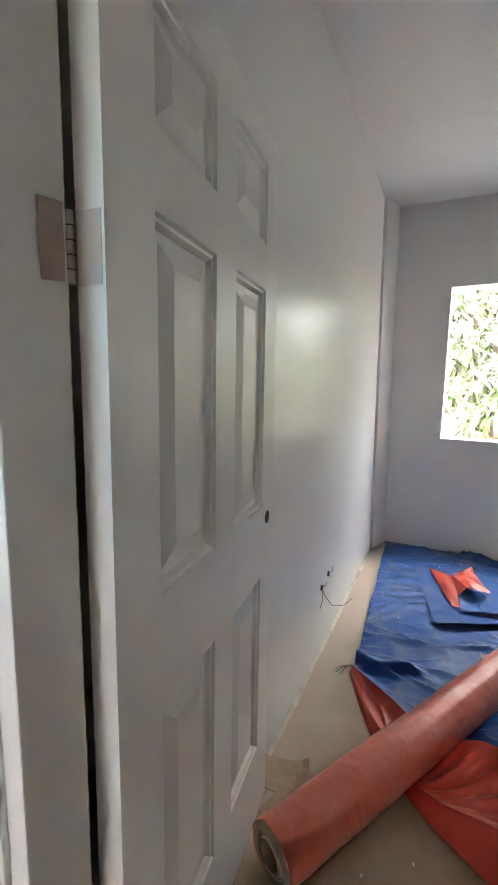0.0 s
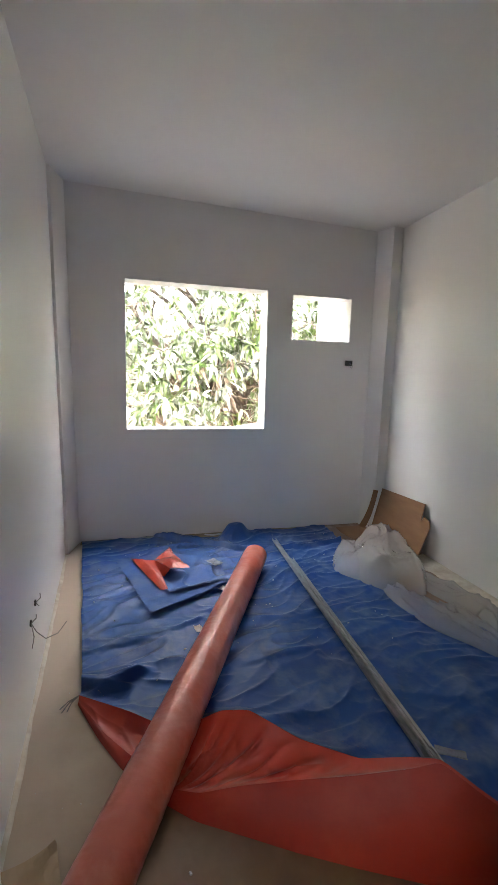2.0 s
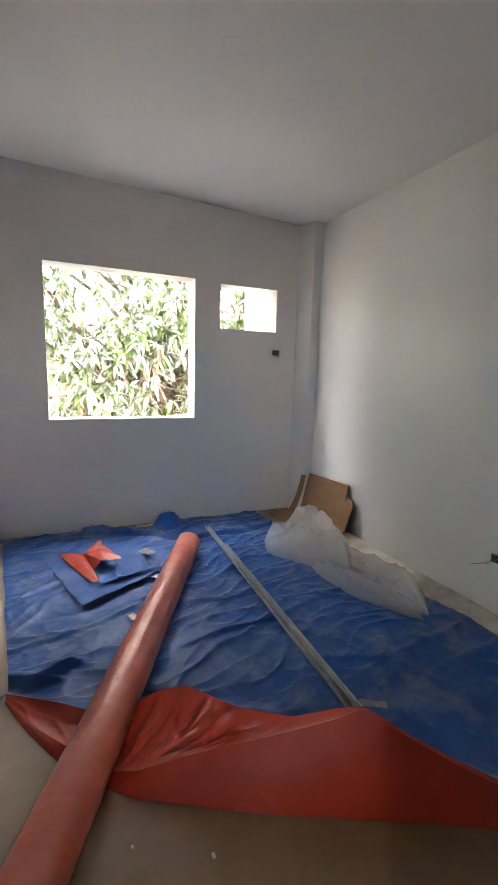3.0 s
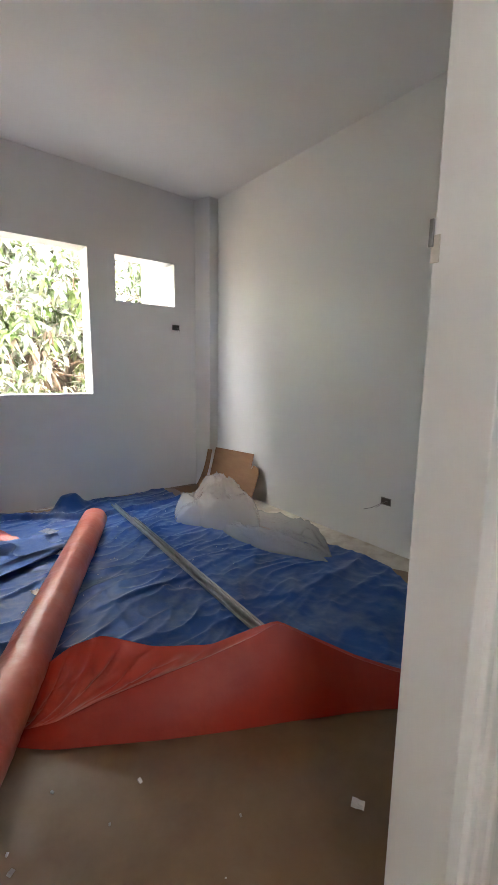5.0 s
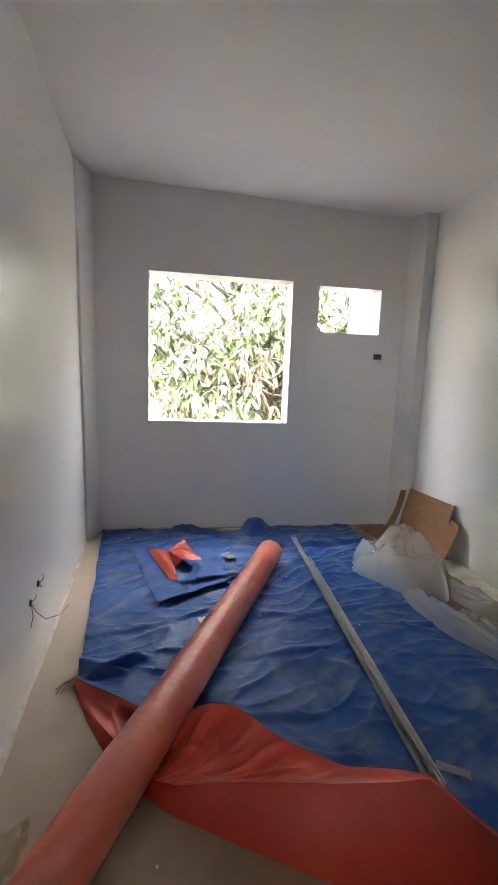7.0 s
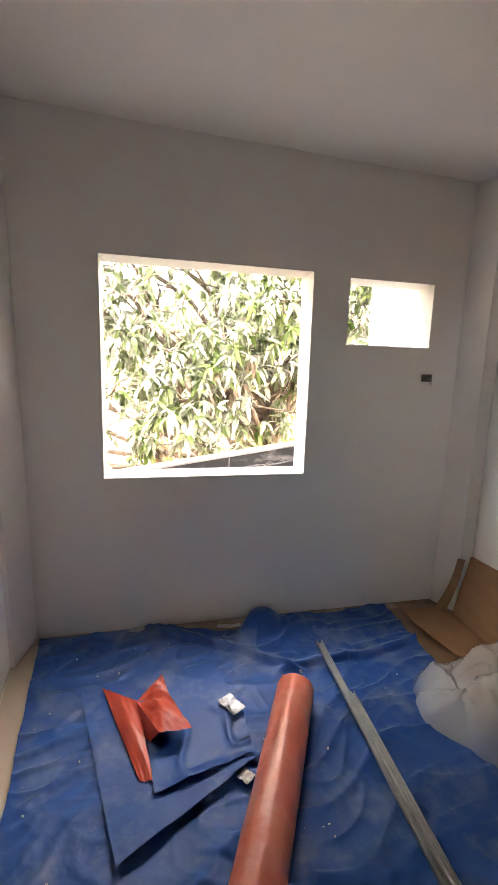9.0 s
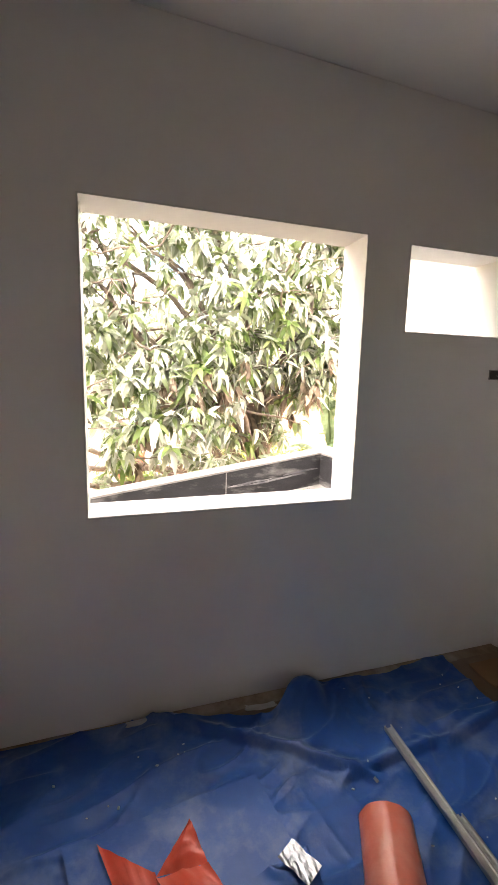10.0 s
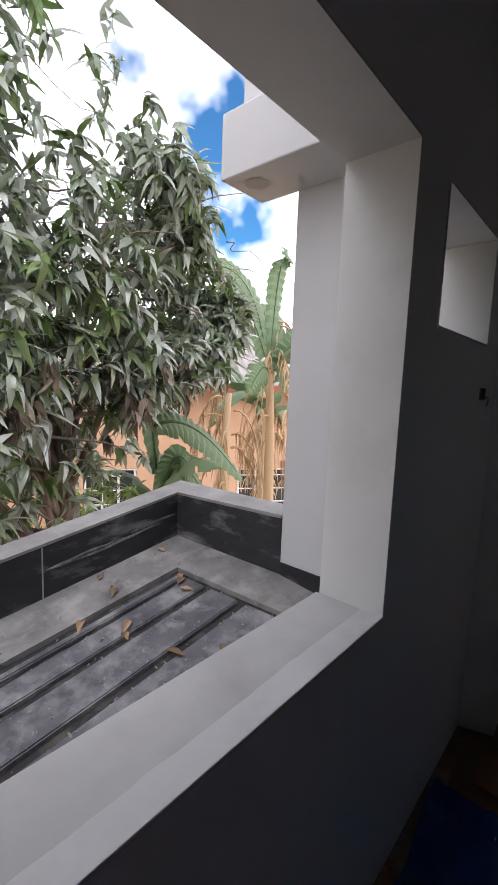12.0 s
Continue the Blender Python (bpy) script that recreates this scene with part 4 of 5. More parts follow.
def sloped(bm, gx=0.15, gy=0.12):
    for v in bm.verts:
        v.co.z += gx * (v.co.x - CX) + gy * (v.co.y - CY)
    return bm


LX = -3.2
HX = 1.902


def side_x(y, inset=0.0):
    return CX - inset - 0.184 * (y - CY)


bm = prism([(LX, WO - 0.02), (HX, WO - 0.02), (HX, 4.8), (CX + 0.1, CY + 0.1), (LX, CY + 0.1)], BZ - 0.22, BZ - 0.03)
solid("canopy_slab", sloped(bm), GROOVE, "sloping concrete canopy slab below the window", "slab", "structure")
bm = prism([(LX, CY - 0.285), (side_x(CY - 0.285, 0.28), CY - 0.285), (side_x(WO, 0.28), WO - 0.01), (HX, WO - 0.01), (HX, 4.8), (CX + 0.02, CY + 0.02), (LX, CY + 0.02)], BZ - 0.0305, BZ)
solid("slab_border", sloped(bm), BORDER, "dusty smooth cement border along the parapet", "slab", "structure")
JOINTS = ((0.0, 0.285), (0.333, 0.37), (0.402, 0.52), (0.563, 0.74), (0.79, 0.985), (1.035, 1.25), (1.30, 1.50))


def slab_panel(d0, d1):
    """A strip parallel to the front edge, between two distances from it."""
    bm = prism([(LX, CY - d1), (side_x(CY - d1, 0.322), CY - d1), (side_x(CY - d0, 0.322), CY - d0), (LX, CY - d0)], BZ - 0.0305, BZ - 0.004)
    bmesh.ops.bevel(bm, geom=[e for e in bm.edges if all(v.co.z > BZ - 0.01 for v in e.verts)], offset=0.006, segments=2, affect="EDGES")
    return solid("slab_panel", sloped(bm), SLAB, "long dusty grey cast strip of the canopy roof", "slab panel", "structure", group="strips of the canopy")


for d0, d1 in JOINTS[1:]:
    slab_panel(d0, d1)

# parapet: black-painted inner face, grey coping
PT = 0.145
SY = 4.793
bm = prism([(LX, CY), (CX, CY), (side_x(SY), SY), (side_x(SY) + PT, SY), (CX + PT, CY + PT), (LX, CY + PT)], 0.25, 0.806)
par = solid("parapet", sloped(bm, 0.15, 0.05), BITUMEN, "low sloping parapet with dusty black paint and grey coping", "parapet", "structure")
bm = prism([(LX, CY - 0.006), (CX - 0.006, CY - 0.006), (side_x(SY) - 0.006, SY), (side_x(SY) + PT + 0.006, SY), (CX + PT + 0.006, CY + PT + 0.006), (LX, CY + PT + 0.006)], 0.8062, 0.824)
bmesh.ops.bevel(bm, geom=[e for e in bm.edges if all(v.co.z > 0.82 for v in e.verts)], offset=0.005, segments=2, affect="EDGES")
cop = new("coping", mesh_of("coping", sloped(bm, 0.15, 0.05), CONC))
cop.parent = par
jn = new("cement_joint", mesh_of("cement_joint", sloped(box(0.870, 0.877, CY - 0.0035, CY - 0.0005, BZ, 0.80), 0.15, 0.0), CONC))
jn.parent = par
bm = bmesh.new()
for x0, x1, z in ((0.89, 1.30, 0.672), (1.05, 1.62, 0.655), (1.40, 1.74, 0.678)):   # cement slurry smeared along the face
    def smear(u, v, x0=x0, x1=x1, z=z):
        x = x0 + (x1 - x0) * u
        h = (0.012 + 0.014 * max(0, 0.5 + nz(x * 11, z * 90))) * math.sin(math.pi * min(0.98, max(0.02, u))) ** 0.5
        return (x, CY - 0.002 - 0.002 * math.sin(math.pi * v), z + 0.15 * (x - CX) + (v - 0.5) * h + 0.008 * nz(x * 7, z * 50))
    grid(smear, 50, 4, bm)
sm = new("cement_smear", mesh_of("cement_smear", bm, SLAB, True))
sm.parent = par
tagged(sm, "grey cement smears on the black paint")

# wing wall beside the canopy with a beam at its head
WGX, WGY = 1.905, 4.79
bm = box(WGX, WGX + 0.2, WO + 0.001, WGY, 0.525, 3.5, bevel=0.004)
solid("wing_wall", bm, EXTW, "white painted outside wing wall", "wall", "structure")
bm = box(WGX - 0.003, WGX + 0.203, WO + 0.001, WGY + 0.003, 0.25, 0.5248)
solid("wing_wall_skirting", bm, BITUMEN, "black painted skirting of the wing wall", "skirting", "structure")
bm = box(1.575, WGX - 0.001, WO + 0.001, 5.035, 2.55, 2.86, bevel=0.008)
ROOFBEAM = solid("roof_beam", bm, EXTW, "white painted cantilevered concrete beam end", "beam", "structure")
own = bmesh.new()
bmesh.ops.create_circle(own, cap_ends=True, segments=26, radius=0.062)
for v in own.verts:
    v.co *= 1 + 0.12 * nz(v.co.x * 30, v.co.y * 30, 3)
part("render_patch", own, SILL, ROOFBEAM, "rough round repair patch under the beam", at=pose(1.70, 4.90, 2.546))
bm = box(1.66, WGX - 0.001, WO + 0.001, 4.97, 2.861, 3.7)
solid("roof_upstand", bm, EXTW, "white painted wall above the beam", "wall", "structure")
# unseen overhang past the landing, added to keep sun out of its window
bm = box(EX0, EX1, -3.6, WO, 3.5, 3.75)
box(EX0, EX0 + 0.2, -1.9, WY, -3.2, 3.5, bm)
box(EX1 - 0.2, EX1, -1.9, WY, -3.2, 3.5, bm)
solid("house_shell", bm, EXTW, "outer walls and flat roof of the house, overhang added to block sun", "house shell", "structure")

# ---- ground ----
GZ = -3.2


def ground_pt(u, v):
    x, y = (u - 0.5) * 2, (v - 0.5) * 2
    x, y = 160 * x * abs(x) ** 1.2, 160 * y * abs(y) ** 1.2
    return (x, y + 8, GZ + 0.12 * nz(x * 0.3, y * 0.3) + (0.6 * nz(x * 0.03, y * 0.03) if abs(x) + abs(y) > 30 else 0))


solid("ground", grid(ground_pt, 90, 90), EARTH, "bare reddish earth with grassy patches", "ground", "structure", smooth=True)


# ---- mango tree ----
def leaf_verts(L, W, droop, rng):
    """A narrow leaf along +x, folded along its midrib and drooping."""
    n = 4
    pts, faces = [], []
    for i in range(n + 1):
        t = i / n
        w = W * (math.sin(math.pi * (t ** 0.8)) ** 0.8 if 0 < t < 1 else 0.03)
        z = -droop * t * t * L
        for s in (-1, 0, 1):
            pts.append((L * t * (1 - 0.18 * droop * t), s * w / 2, z + (0.16 * w if s else 0)))
    for i in range(n):
        for s in range(2):
            a = i * 3 + s
            faces.append((a, a + 1, a + 4, a + 3))
    return np.array(pts), faces


def foliage(name, clusters, material, rng, count=(8, 13), L=(0.11, 0.22), W=0.056):
    """Whorls of drooping leaves; clusters: centre, outward direction, scale."""
    V, Fc = [], []
    base = 0
    for c, d, s in clusters:
        d = Vector(d).normalized()
        q = d.to_track_quat("X", "Z")
        for k in range(rng.randint(*count)):
            Ln = rng.uniform(*L) * s
            pts, fs = leaf_verts(Ln, W * s * rng.uniform(0.8, 1.2), rng.uniform(0.3, 1.3), rng)
            yaw = k * 2.4 + rng.uniform(-0.4, 0.4)
            m = Matrix.Rotation(yaw, 3, "X") @ Matrix.Rotation(-rng.uniform(0.5, 1.25), 3, "Y")
            w = (q.to_matrix() @ m)
            tip = w @ Vector((1, 0, 0))
            tip.z -= rng.uniform(0.0, 0.75)      # leaves hang
            tip.normalize()
            roll = tip.to_track_quat("X", "Z").to_matrix() @ Matrix.Rotation(rng.uniform(-0.7, 0.7), 3, "X")
            arr = pts @ np.array(roll.transposed()) + np.array(c) + np.array(d) * rng.uniform(-0.06, 0.05) * s
            V.append(arr)
            Fc += [tuple(i + base for i in f) for f in fs]
            base += len(pts)
    me = bpy.data.meshes.new(name)
    me.from_pydata(np.concatenate(V).tolist(), [], Fc)
    me.materials.append(material)
    for p in me.polygons:
        p.use_smooth = True
    return me


def limb(rng, a, b, r0, r1, wob, n=7):
    a, b = Vector(a), Vector(b)
    pts = []
    for i in range(n + 1):
        t = i / n
        p = a.lerp(b, t) + Vector((nz(t * 3, a.x + b.x, 1), nz(t * 3, a.y + b.z, 2), nz(t * 3, b.x, 3) * 0.6)) * wob * math.sin(math.pi * t)
        p.z += 0.25 * wob * math.sin(math.pi * t)
        pts.append(p)
    return pts, [r0 + (r1 - r0) * i / n for i in range(n + 1)]


def crown_top(x):
    """Upper outline of the crown, lower towards its right side."""
    return float(np.interp(x, [-5, -2, 0.3, 1.3, 2.0, 2.35, 2.7, 3.1, 3.5, 3.75], [4.4, 5.4, 5.2, 4.35, 3.8, 3.6, 3.35, 3.05, 2.75, 2.2]))


def crown_foot(x):
    """Lower outline of the crown."""
    return float(np.interp(x, [-5, 0.8, 1.9, 2.4, 2.9, 3.6], [0.1, 0.1, 0.6, 1.4, 1.8, 2.1]))


def mango():
    rng = random.Random(11)
    tree = thing("mango_tree", "dusty mango tree with long drooping leaves", "tree", pose(1.95, 7.5, GZ))
    off = Vector((1.95, 7.5, GZ))
    bm = bmesh.new()
    pts, rad = limb(rng, (0, 0, -0.1), (-0.1, -0.15, 4.6), 0.13, 0.07, 0.2)
    tube(pts, rad, 12, bm)
    part("trunk", bm, BARK, tree, smooth=True)
    clusters, dry = [], []
    tips = []
    for k in range(26):
        ang = rng.uniform(0, math.tau)
        x = rng.uniform(-4.6, 3.6)
        ztop = crown_top(x)
        z = rng.uniform(crown_foot(x) + 0.2, ztop - 0.2)
        y = rng.uniform(6.3, 7.6) if k % 3 else rng.uniform(8, 10.5)
        start = Vector((1.9, 7.42, rng.uniform(-0.8, 1.0)))
        end = Vector((x, y, z))
        pts, rad = limb(rng, start - off, end - off, 0.05, 0.010, 0.7, 9)
        part("limb", tube(pts, rad, 7), BARK, tree, smooth=True)
        tips.append(end)
        for j in range(4):
            b = Vector(pts[4 + j]) + off
            e2 = b + Vector((rng.uniform(-0.9, 0.9), rng.uniform(-0.9, 0.3), rng.uniform(-0.3, 0.7)))
            if e2.z < crown_top(e2.x) - 0.1 and e2.y > 6.0:
                p2, r2 = limb(rng, b - off, e2 - off, 0.02, 0.006, 0.2, 5)
                part("twig", tube(p2, r2, 5), BARK, tree, smooth=True)
                tips.append(e2)
    # leaf whorls fill an uneven shell on the window side, thinner inside
    for k in range(7000):
        x = rng.uniform(-5.0, 3.65)
        zt = crown_top(x) + 0.35 * nz(x * 1.7, 3)
        z = rng.uniform(crown_foot(x) + 0.35 * nz(x * 1.2, 8), zt)
        dens = nz(x * 0.9, z * 0.9, 4) + 0.5 * nz(x * 2.3, z * 2.3, 6)
        if dens < -0.2 and rng.random() < 0.8 or z > 2.5 and x > -0.6 and dens < 0.1 and rng.random() < 0.6:
            continue
        depth = 6.35 + 0.5 * nz(x * 0.8, z * 0.8, 9) + abs(rng.gauss(0, 0.6))
        if z < 1.2 and rng.random() < 0.75 - 0.4 * z:
            continue
        edge = max(0.0, (x - 2.0)) * 0.25
        c = Vector((x, depth + edge, z))
        d = Vector((rng.uniform(-0.7, 0.7), -rng.uniform(0.1, 1.0), rng.uniform(-0.3, 0.9)))
        if k % 3 == 0 or len(clusters) < 2500:
            clusters.append((c - off, d, rng.uniform(0.8, 1.15)))
        if z < 1.9 and 0.2 < x < 2.9 and rng.random() < 0.12:
            dry.append((c - off + Vector((0, -0.1, -0.1)), (rng.uniform(-0.3, 0.3), -0.4, -1), rng.uniform(0.7, 1.0)))
    for k in range(110):   # thin bare twigs in front of the leaves
        x = rng.uniform(-2.5, 3.0)
        z = rng.uniform(crown_foot(x), crown_top(x) - 0.4)
        a = Vector((x, rng.uniform(6.2, 6.9), z))
        b = a + Vector((rng.uniform(-1.1, 1.1), rng.uniform(-0.2, 0.5), rng.uniform(-0.35, 0.45)))
        p2, r2 = limb(rng, a - off, b - off, rng.uniform(0.005, 0.012), 0.003, 0.25, 6)
        part("twig", tube(p2, r2, 5), BARK, tree, smooth=True)
    for k in range(420):   # the far side of the crown
        x = rng.uniform(-5.5, 4.2)
        c = Vector((x, rng.uniform(8.2, 11.5), rng.uniform(0.5, crown_top(x) + 0.3)))
        clusters.append((c - off, (rng.uniform(-1, 1), rng.uniform(-1, 1), rng.uniform(0, 1)), 1.3))
    # a random share of whorls takes the brighter backlit colour
    backlit = [c for c in clusters if rng.random() < 0.09]
    clusters = [c for c in clusters if c not in backlit]
    for nm, cl, m, lab in (("crown", clusters, MANGO, "long dusty grey-green leaves in drooping whorls, paled for sky glare"), ("young_leaves", backlit, BACKLIT, "leaves coloured bright green as if backlit"), ("dead_leaves", dry, DRYLEAF, "dead brown hanging leaves")):
        ob = new(nm, foliage(nm, cl, m, rng))
        ob.parent = tree
        tagged(ob, lab)
    return tree


TREE = mango()
for x, y, s, r in ((-6.5, 19.0, 0, 70), (4.5, 23.0, 0, 200), (-1.0, 30.0, 0, 130), (16.0, 30.0, 0, 20), (26, 26, 0, 300)):
    copy_thing(TREE, pose(x, y, GZ - 0.6, 0, 0, r))["label"] = "leafy tree standing farther off"


# ---- banana plants ----
def banana_leaf(bm, base, direc, L, W, rise, droop, torn, rng, n=16, tilt=0.0):
    """A long blade with a raised midrib, torn edges and an arching stalk."""
    direc = Vector((direc[0], direc[1], 0)).normalized()
    side = Vector((-direc.y, direc.x, 0)) * math.cos(tilt) + Vector((0, 0, math.sin(tilt)))
    prev = None
    for i in range(n + 1):
        t = i / n
        c = Vector(base) + direc * L * (t - 0.12 * t * t * droop) + Vector((0, 0, rise * t * L - droop * t * t * L))
        w = W * (math.sin(math.pi * min(1, 0.06 + 0.94 * t)) ** 0.55) / 2
        fl = 0.35 * w * math.sin(t * 5 + rng.random())
        row = []
        for s in (-1, -0.5, 0, 0.5, 1):
            j = torn * rng.uniform(-0.08, 0.05) * L * abs(s)
            row.append(bm.verts.new(c + side * s * w + direc * j + Vector((0, 0, 0.10 * w * abs(s) - (abs(s) ** 2) * (w * 0.45 + abs(fl) * 0.4)))))
        if prev:
            for k in range(4):
                if torn and k in (0, 3) and rng.random() < 0.25:
                    continue
                bm.faces.new((prev[k], prev[k + 1], row[k + 1], row[k]))
        prev = row


def banana(x, y, h, seed, greens, dries, size=1.0):
    rng = random.Random(seed)
    ob = thing("banana_plant", "banana plant with green blades and dry hanging leaves", "banana plant", pose(x, y, GZ), group="banana plants by the orange house")
    part("stem", tube([(0, 0, -0.1), (0.03, 0, h * 0.4), (0.0, 0.05, h * 0.72), (0.02, 0, h * 0.86)], [0.11, 0.09, 0.065, 0.04], 12), DRYBAN, ob, "pale sheathed stem", smooth=True)
    for k in range(greens):
        ang = k * 2.4 + rng.uniform(-0.3, 0.3)
        bm = bmesh.new()
        banana_leaf(bm, (0, 0, h * rng.uniform(0.72, 0.85)), (math.cos(ang), math.sin(ang)), size * rng.uniform(1.3, 1.9), size * rng.uniform(0.42, 0.55), rng.uniform(0.6, 1.3), rng.uniform(0.5, 1.1), 1, rng, tilt=rng.uniform(-0.9, 0.9))
        part("blade", bm, BANANA, ob, smooth=True)
    for k in range(dries):
        ang = k * 2.0 + rng.uniform(-0.5, 0.5)
        bm = bmesh.new()
        z0 = h * rng.uniform(0.60, 0.88)
        l = rng.uniform(0.9, 1.7)
        ca, sa = math.cos(ang), math.sin(ang)
        rib = []
        for i in range(9):
            t = i / 8
            rib.append(Vector((ca, sa, 0)) * (0.08 + 0.42 * math.sin(t * 1.7)) + Vector((0, 0, z0 + 0.25 * math.sin(t * 2.2) - l * t ** 1.5)))
        tube(rib, [0.018 - 0.0016 * i for i in range(9)], 5, bm)
        for j in range(38):
            t = rng.uniform(0.1, 0.97)
            c = rib[min(8, int(t * 8))].lerp(rib[min(8, int(t * 8) + 1)], t * 8 % 1)
            w = rng.uniform(0.008, 0.022)
            ln = rng.uniform(0.15, 0.42)
            a2 = ang + rng.choice((-1, 1)) * rng.uniform(0.3, 1.5)
            out = Vector((math.cos(a2), math.sin(a2), 0))
            sd = Vector((-sa, ca, 0.2)) * w
            pr = None
            for i in range(4):
                q = i / 3
                cc = c + out * ln * 0.35 * q ** 0.6 - Vector((0, 0, ln * q ** 1.4))
                row = [bm.verts.new(cc - sd * (1.1 - q)), bm.verts.new(cc + sd * (1.1 - q))]
                if pr:
                    bm.faces.new((pr[0], pr[1], row[1], row[0]))
                pr = row
        part("dry_leaf", bm, DRYBAN, ob, "dry straw-coloured hanging leaf", smooth=True)
    return ob


def broad_blade(ob, a, mid, b, W, seed, face=(0.3, -1, 0.35), torn=0.3, n=30):
    """A broad blade along an arching midrib, its pleated lamina torn into strips towards the edge."""
    rng = random.Random(seed)
    off = Vector(ob.matrix_world.translation)
    a, mid, b = Vector(a) - off, Vector(mid) - off, Vector(b) - off
    bm = bmesh.new()
    rib = [a * (1 - t) ** 2 + mid * 2 * t * (1 - t) + b * t * t for t in (k / n for k in range(n + 1))]
    out = Vector(face).normalized()
    rows = []
    for k, c in enumerate(rib):
        t = k / n
        tan = (rib[min(n, k + 1)] - rib[max(0, k - 1)]).normalized()
        side = tan.cross(out).normalized()
        w = W / 2 * math.sin(math.pi * min(0.99, 0.07 + 0.93 * t)) ** 0.5
        pleat = 0.035 * W * (1 if k % 2 else -1)
        rows.append([c + side * f * w + tan * 0.22 * w * abs(f) + out * (pleat * abs(f) - 0.22 * w * f * f) - Vector((0, 0, 0.18 * w * f * f)) for f in (-1, -0.55, -0.08, 0, 0.08, 0.55, 1)])
    for r0, r1 in zip(rows, rows[1:]):
        for k in range(6):
            p = [r0[k], r0[k + 1], r1[k + 1], r1[k]]
            if k in (0, 5) and rng.random() < torn:     # a strip hangs free
                e = 0 if k == 0 else 1
                p[e] = p[e].lerp(p[1 - e], rng.uniform(0.2, 0.9)) - Vector((0, 0, 0.05 * W))
            bm.faces.new([bm.verts.new(q) for q in p])
    bmesh.ops.remove_doubles(bm, verts=bm.verts, dist=0.0005)
    tube(rib[:-2], [0.02 * (1 - 0.8 * k / n) for k in range(n - 1)], 5, bm)
    part("blade", bm, BANANA, ob)


dry_plant = banana(4.22, 7.5, 5.4, 3, 0, 9)
tall = banana(5.45, 7.7, 6.6, 4, 4, 9)
broad_blade(tall, (5.30, 7.65, 1.9), (5.32, 7.6, 3.9), (5.18, 7.25, 3.35), 0.42, 2, (0.0, -1, 0.2), 0.35, 34)
broad_blade(tall, (5.15, 7.65, 2.1), (4.75, 7.6, 3.35), (3.75, 7.5, 3.0), 0.62, 3, (-0.15, -1, 0.45), 0.3)
broad_blade(tall, (5.10, 7.6, 2.0), (4.55, 7.5, 2.9), (3.95, 7.4, 2.45), 0.5, 4, (-0.2, -1, 0.5), 0.35)
broad_blade(tall, (5.2, 7.6, 1.75), (4.85, 7.4, 2.0), (4.42, 7.3, 1.45), 0.42, 5, (0.1, -1, 0.5), 0.3)
broad_blade(tall, (5.35, 7.6, 1.8), (5.6, 7.3, 2.6), (6.2, 7.2, 2.3), 0.5, 6, (0.1, -1, 0.4), 0.35)
young = banana(2.72, 7.05, 4.5, 8, 3, 1, 0.5)
broad_blade(young, (2.60, 6.95, 1.10), (3.05, 6.9, 1.32), (3.86, 6.85, 0.38), 0.36, 7, (0.25, -1, 0.55), 0.08)
broad_blade(young, (2.74, 7.0, 0.2), (2.72, 6.85, 1.1), (2.95, 6.75, 0.62), 0.34, 8, (0.2, -1, 0.2), 0.05)
broad_blade(young, (2.68, 7.0, 0.6), (2.5, 7.0, 1.6), (2.62, 6.9, 1.5), 0.26, 9, (0.2, -1, 0.2), 0.1)
broad_blade(young, (2.7, 7.0, 0.4), (3.05, 6.9, 0.9), (3.25, 6.8, 0.1), 0.26, 10, (0.2, -1, 0.4), 0.1)
banana(6.6, 8.8, 5.4, 9, 7, 6)


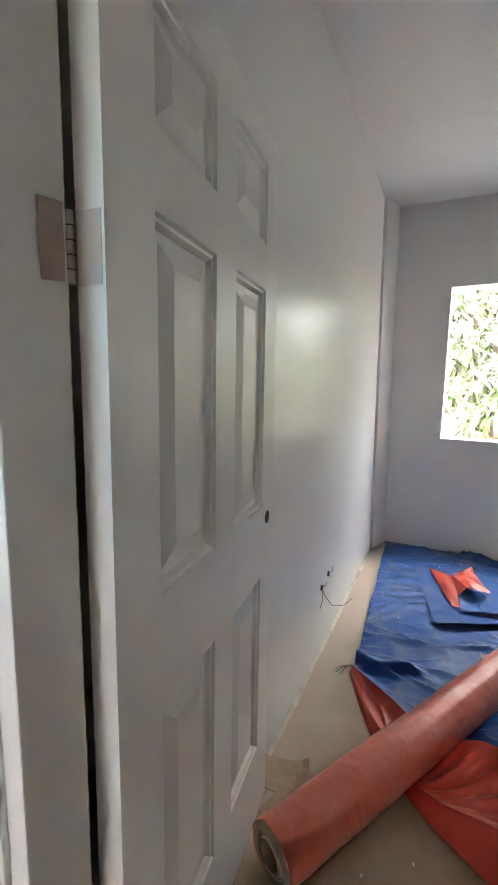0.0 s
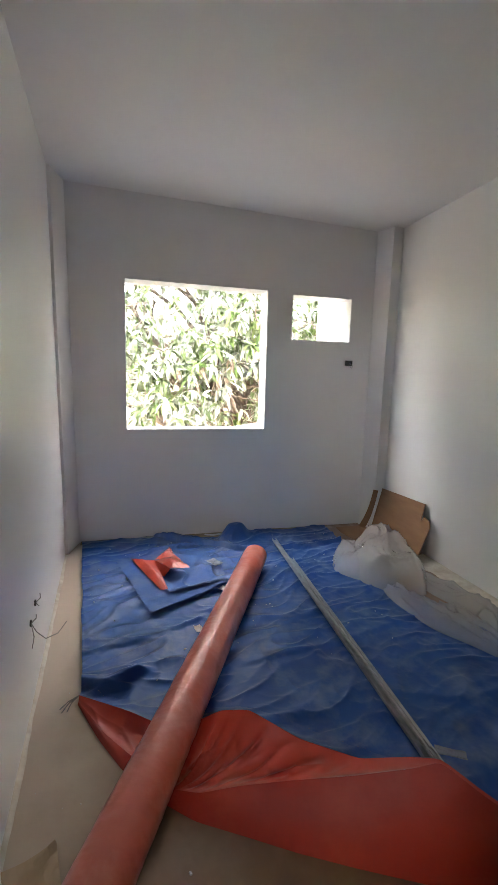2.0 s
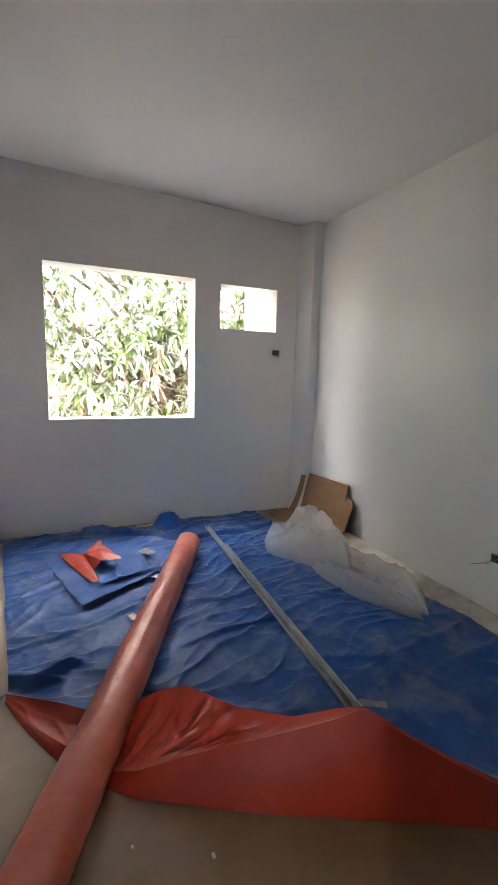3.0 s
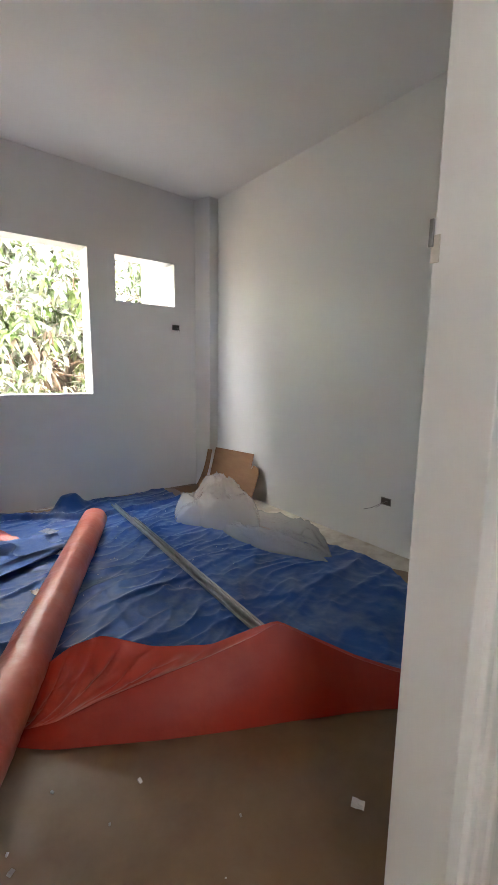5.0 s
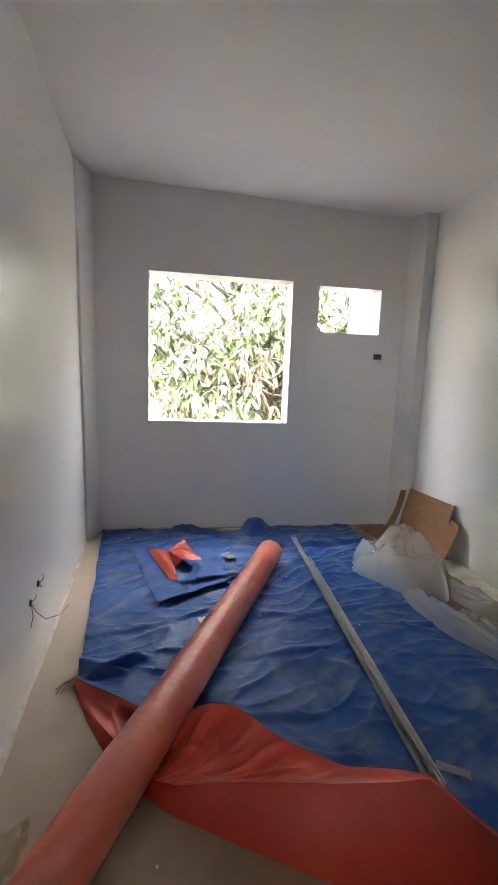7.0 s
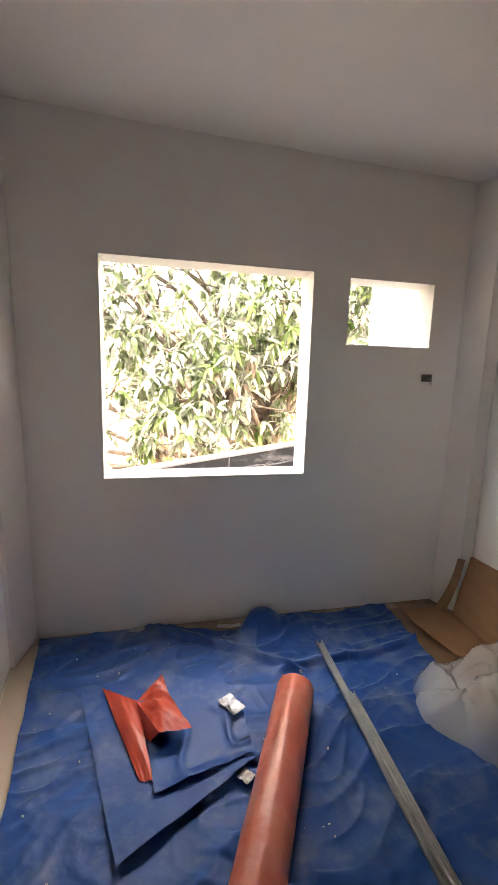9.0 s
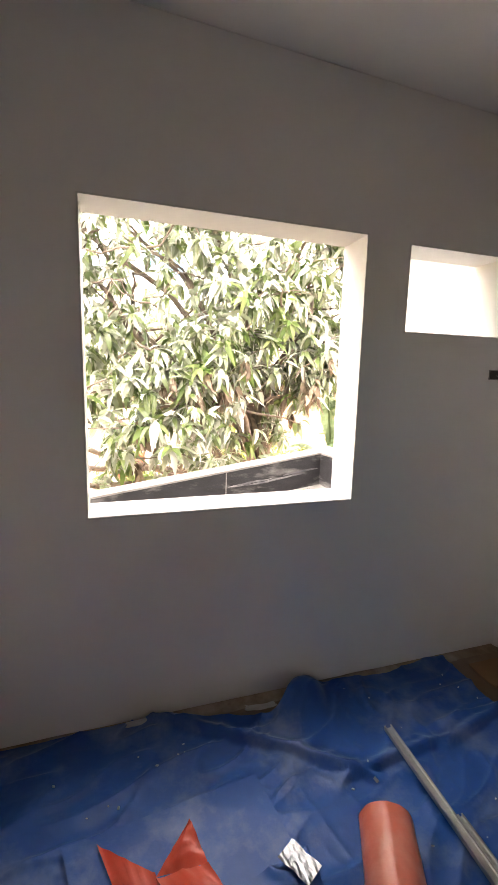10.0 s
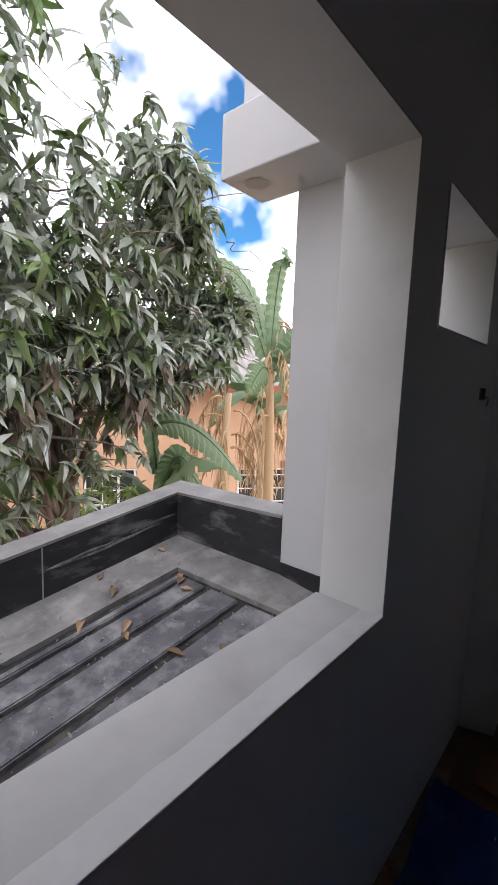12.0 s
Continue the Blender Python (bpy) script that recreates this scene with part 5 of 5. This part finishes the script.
# ---- orange house ----
def orange_house():
    ob = thing("orange_house", "low orange rendered house with a weathered grey roof", "house", pose(10.8, 15.2, GZ, 0, 0, -36))
    W, D, H = 11.0, 8.0, 4.72
    cells = []
    xs = [-W / 2, -3.6, -2.2, 0.6, 2.2, 3.6, 4.8, W / 2]
    bm = bmesh.new()
    for i, (x0, x1) in enumerate(zip(xs, xs[1:])):
        if i in (1, 3, 5):
            box(x0, x1, -D / 2, -D / 2 + 0.2, 0, 1.0, bm)
            box(x0, x1, -D / 2, -D / 2 + 0.2, 2.4, H, bm)
            cells.append((x0, x1))
        else:
            box(x0, x1, -D / 2, -D / 2 + 0.2, 0, H, bm)
    box(-W / 2, W / 2, D / 2 - 0.2, D / 2, 0, H, bm)
    box(-W / 2, -W / 2 + 0.2, -D / 2 + 0.2, D / 2 - 0.2, 0, H, bm)
    box(W / 2 - 0.2, W / 2, -D / 2 + 0.2, D / 2 - 0.2, 0, H, bm)
    part("wall", bm, ORANGE, ob)
    part("band", box(1.9, W / 2 + 0.02, -D / 2 - 0.05, -D / 2, 2.45, 2.62), REDB, ob, "red-brown painted band")
    part("fascia", box(-W / 2 - 0.55, W / 2 + 0.55, -D / 2 - 0.6, -D / 2 - 0.56, H - 0.12, H + 0.08), REDB, ob, "dark red fascia board")
    for x0, x1 in cells:
        win = part("window", box(x0 + 0.05, x1 - 0.05, -D / 2 + 0.1, -D / 2 + 0.12, 1.05, 2.35), GLASSD, ob)
        for t in range(4):
            xx = x0 + 0.05 + (x1 - x0 - 0.1) * t / 3
            part("frame", box(xx - 0.03, xx + 0.03, -D / 2 + 0.04, -D / 2 + 0.09, 1.0, 2.4), WHITEIRON, win)
        for zz in (1.02, 1.4, 1.8, 2.2, 2.37):
            part("grille_bar", box(x0, x1, -D / 2 + 0.02, -D / 2 + 0.038, zz - 0.015, zz + 0.015), WHITEIRON, win)
    # roof slopes with corrugation
    for sgn in (-1, 1):
        def fn(u, v, sgn=sgn):
            x = (u - 0.5) * (W + 1.2)
            hip = max(0, abs(x) - (W / 2 - 2.8)) / 3.4
            y = sgn * (D / 2 + 0.6) * (1 - v)
            return (x, y, H + 0.03 + 2.0 * v * (1 - 0.55 * min(1, hip) * v) + 0.035 * math.sin(u * 330))
        part("roof_slope", grid(fn, 240, 8), ROOFM, ob, "corrugated weathered roof sheets")
    rw = part("round_window", tube([(-1.37, -D / 2 - 0.015, H - 0.52), (-1.37, -D / 2 - 0.005, H - 0.52)], 0.42, 32), GLASSD, ob, "round dark window with cross bars")
    ring = bmesh.new()
    n = 32
    rr = [[ring.verts.new((-1.37 + r * math.cos(i * math.tau / n), y, H - 0.52 + r * math.sin(i * math.tau / n))) for i in range(n)] for r, y in ((0.40, -D / 2 - 0.016), (0.40, -D / 2 - 0.05), (0.47, -D / 2 - 0.05), (0.47, -D / 2 - 0.002))]
    for a, b in zip(rr, rr[1:]):
        for i in range(n):
            ring.faces.new((a[i], a[(i + 1) % n], b[(i + 1) % n], b[i]))
    part("frame", ring, ORANGE, rw)
    for sg in (-1, 1):
        part("grille_bar", tube([(-1.37 - 0.28, -D / 2 - 0.03, H - 0.52 - sg * 0.28), (-1.37 + 0.28, -D / 2 - 0.03, H - 0.52 + sg * 0.28)], 0.018, 6), WHITEIRON, rw)
    return ob


orange_house()


def yard_wall(x0, y0, x1, y1, h, material, label):
    d = Vector((x1 - x0, y1 - y0))
    n = Vector((-d.y, d.x)).normalized() * 0.1
    bm = prism([(x0 + n.x, y0 + n.y), (x1 + n.x, y1 + n.y), (x1 - n.x, y1 - n.y), (x0 - n.x, y0 - n.y)], GZ - 0.3, GZ + h)
    return solid("yard_wall", bm, material, label, "yard wall", "structure")


yard_wall(-14, 24, 5, 25.5, 2.1, EXTW, "white painted yard wall")
yard_wall(5.2, 25.5, 30, 20, 2.0, ORANGE, "orange rendered yard wall")


def shed(x, y, rot):
    ob = thing("white_shed", "low white building with a pale metal roof", "shed", pose(x, y, GZ, 0, 0, rot))
    part("wall", box(-3, 3, -2, 2, 0, 2.9), EXTW, ob)
    part("roof", box(-3.4, 3.4, -2.4, 2.4, 2.9, 3.02, bevel=0.02), ZINC, ob)
    part("door", box(-0.5, 0.4, -2.03, -2.0, 0, 2.05), REDB, ob)
    return ob


shed(0.2, 18.5, 12)

# shrubs below the canopy
def shrub(x, y, r, h, seed, label):
    rng = random.Random(seed)
    ob = thing("shrub", label, "shrub", pose(x, y, GZ))
    for k in range(5):
        a = k * 1.26
        part("stem", tube([(0, 0, -0.05), (0.2 * r * math.cos(a), 0.2 * r * math.sin(a), h * 0.4), (0.6 * r * math.cos(a), 0.6 * r * math.sin(a), h * 0.8)], [0.03, 0.02, 0.008], 6), BARK, ob)
    cl = []
    for k in range(230):
        v = Vector((rng.gauss(0, 1), rng.gauss(0, 1), rng.gauss(0, 1))).normalized() * rng.uniform(0.6, 1.0) * (1 + 0.2 * nz(k, 2))
        cl.append(((v.x * r, v.y * r, h * 0.55 + v.z * h * 0.45), (v.x, v.y, v.z + 0.4), 0.9))
    c = new("crown", foliage("crown", cl, BUSH, rng))
    c.parent = ob
    return ob


BUSH = leaf_mat("bright_shrub_leaf", (0.10, 0.2, 0.03), (0.18, 0.26, 0.05), (0.28, 0.33, 0.12), 0.5, 0.4)
shrub(2.9, 8.2, 0.9, 3.6, 21, "bright green leafy shrub below the mango tree")
shrub(0.4, 10.5, 1.2, 3.2, 22, "yellow-green shrub in the yard")
shrub(-2.0, 12.0, 1.4, 3.0, 23, "yellow-green shrub in the yard")
shrub(3.4, 12.5, 1.3, 3.6, 24, "green shrub in the yard")

# litter on the canopy
rng = random.Random(31)
CURL = [(1.162, 5.345, 0.15, 48), (0.915, 5.235, 0.15, 52), (1.114, 4.773, 0.11, 120), (1.464, 5.151, 0.08, 20), (1.438, 5.072, 0.07, 130), (1.49, 5.19, 0.06, 70), (1.279, 4.627, 0.08, 60), (1.168, 5.50, 0.06, 40), (1.577, 5.482, 0.07, 95), (1.064, 5.067, 0.12, 35), (1.02, 5.02, 0.07, 80)]
for x, y, l, r in CURL:
    def fn(u, v, l=l):
        w = 0.019 * math.sin(math.pi * min(0.98, max(0.03, u)))
        return ((u - 0.5) * l, (v - 0.5) * w * 2, 0.003 + 0.9 * w * (2 * v - 1) ** 2 + 0.09 * l * math.sin(u * 5 + l * 40) * u)
    solid("fallen_leaf", grid(fn, 8, 4), CURLED, "curled dry brown leaf on the canopy roof", "leaf", group="fallen leaves on the canopy", smooth=True, at=pose(x, y, slab_z(x, y) - 0.002, 0, 0, r))
bm = bmesh.new()
for k in range(750):
    x = rng.uniform(-0.4, 1.72)
    d = rng.uniform(0.02, 1.3)
    y = CY - d
    if y < WO + 0.02:
        continue
    z = slab_z(x, y) - (0.0 if d < 0.285 or x > side_x(y, 0.28) else 0.004 if any(a < d < b for a, b in JOINTS) else 0.03)
    s = rng.uniform(0.002, 0.008) * (1.8 if k % 15 == 0 else 1)
    own = bmesh.new()
    bmesh.ops.create_cube(own, size=1, matrix=Matrix.LocRotScale((x, y, z + s * 0.25), Euler((rng.random(), rng.random(), rng.random() * 6)), (s * rng.uniform(1, 3), s, s * 0.6)))
    join(bm, own)
solid("grit", bm, CONC, "loose grit and crumbs on the canopy roof", "grit", "stuff")
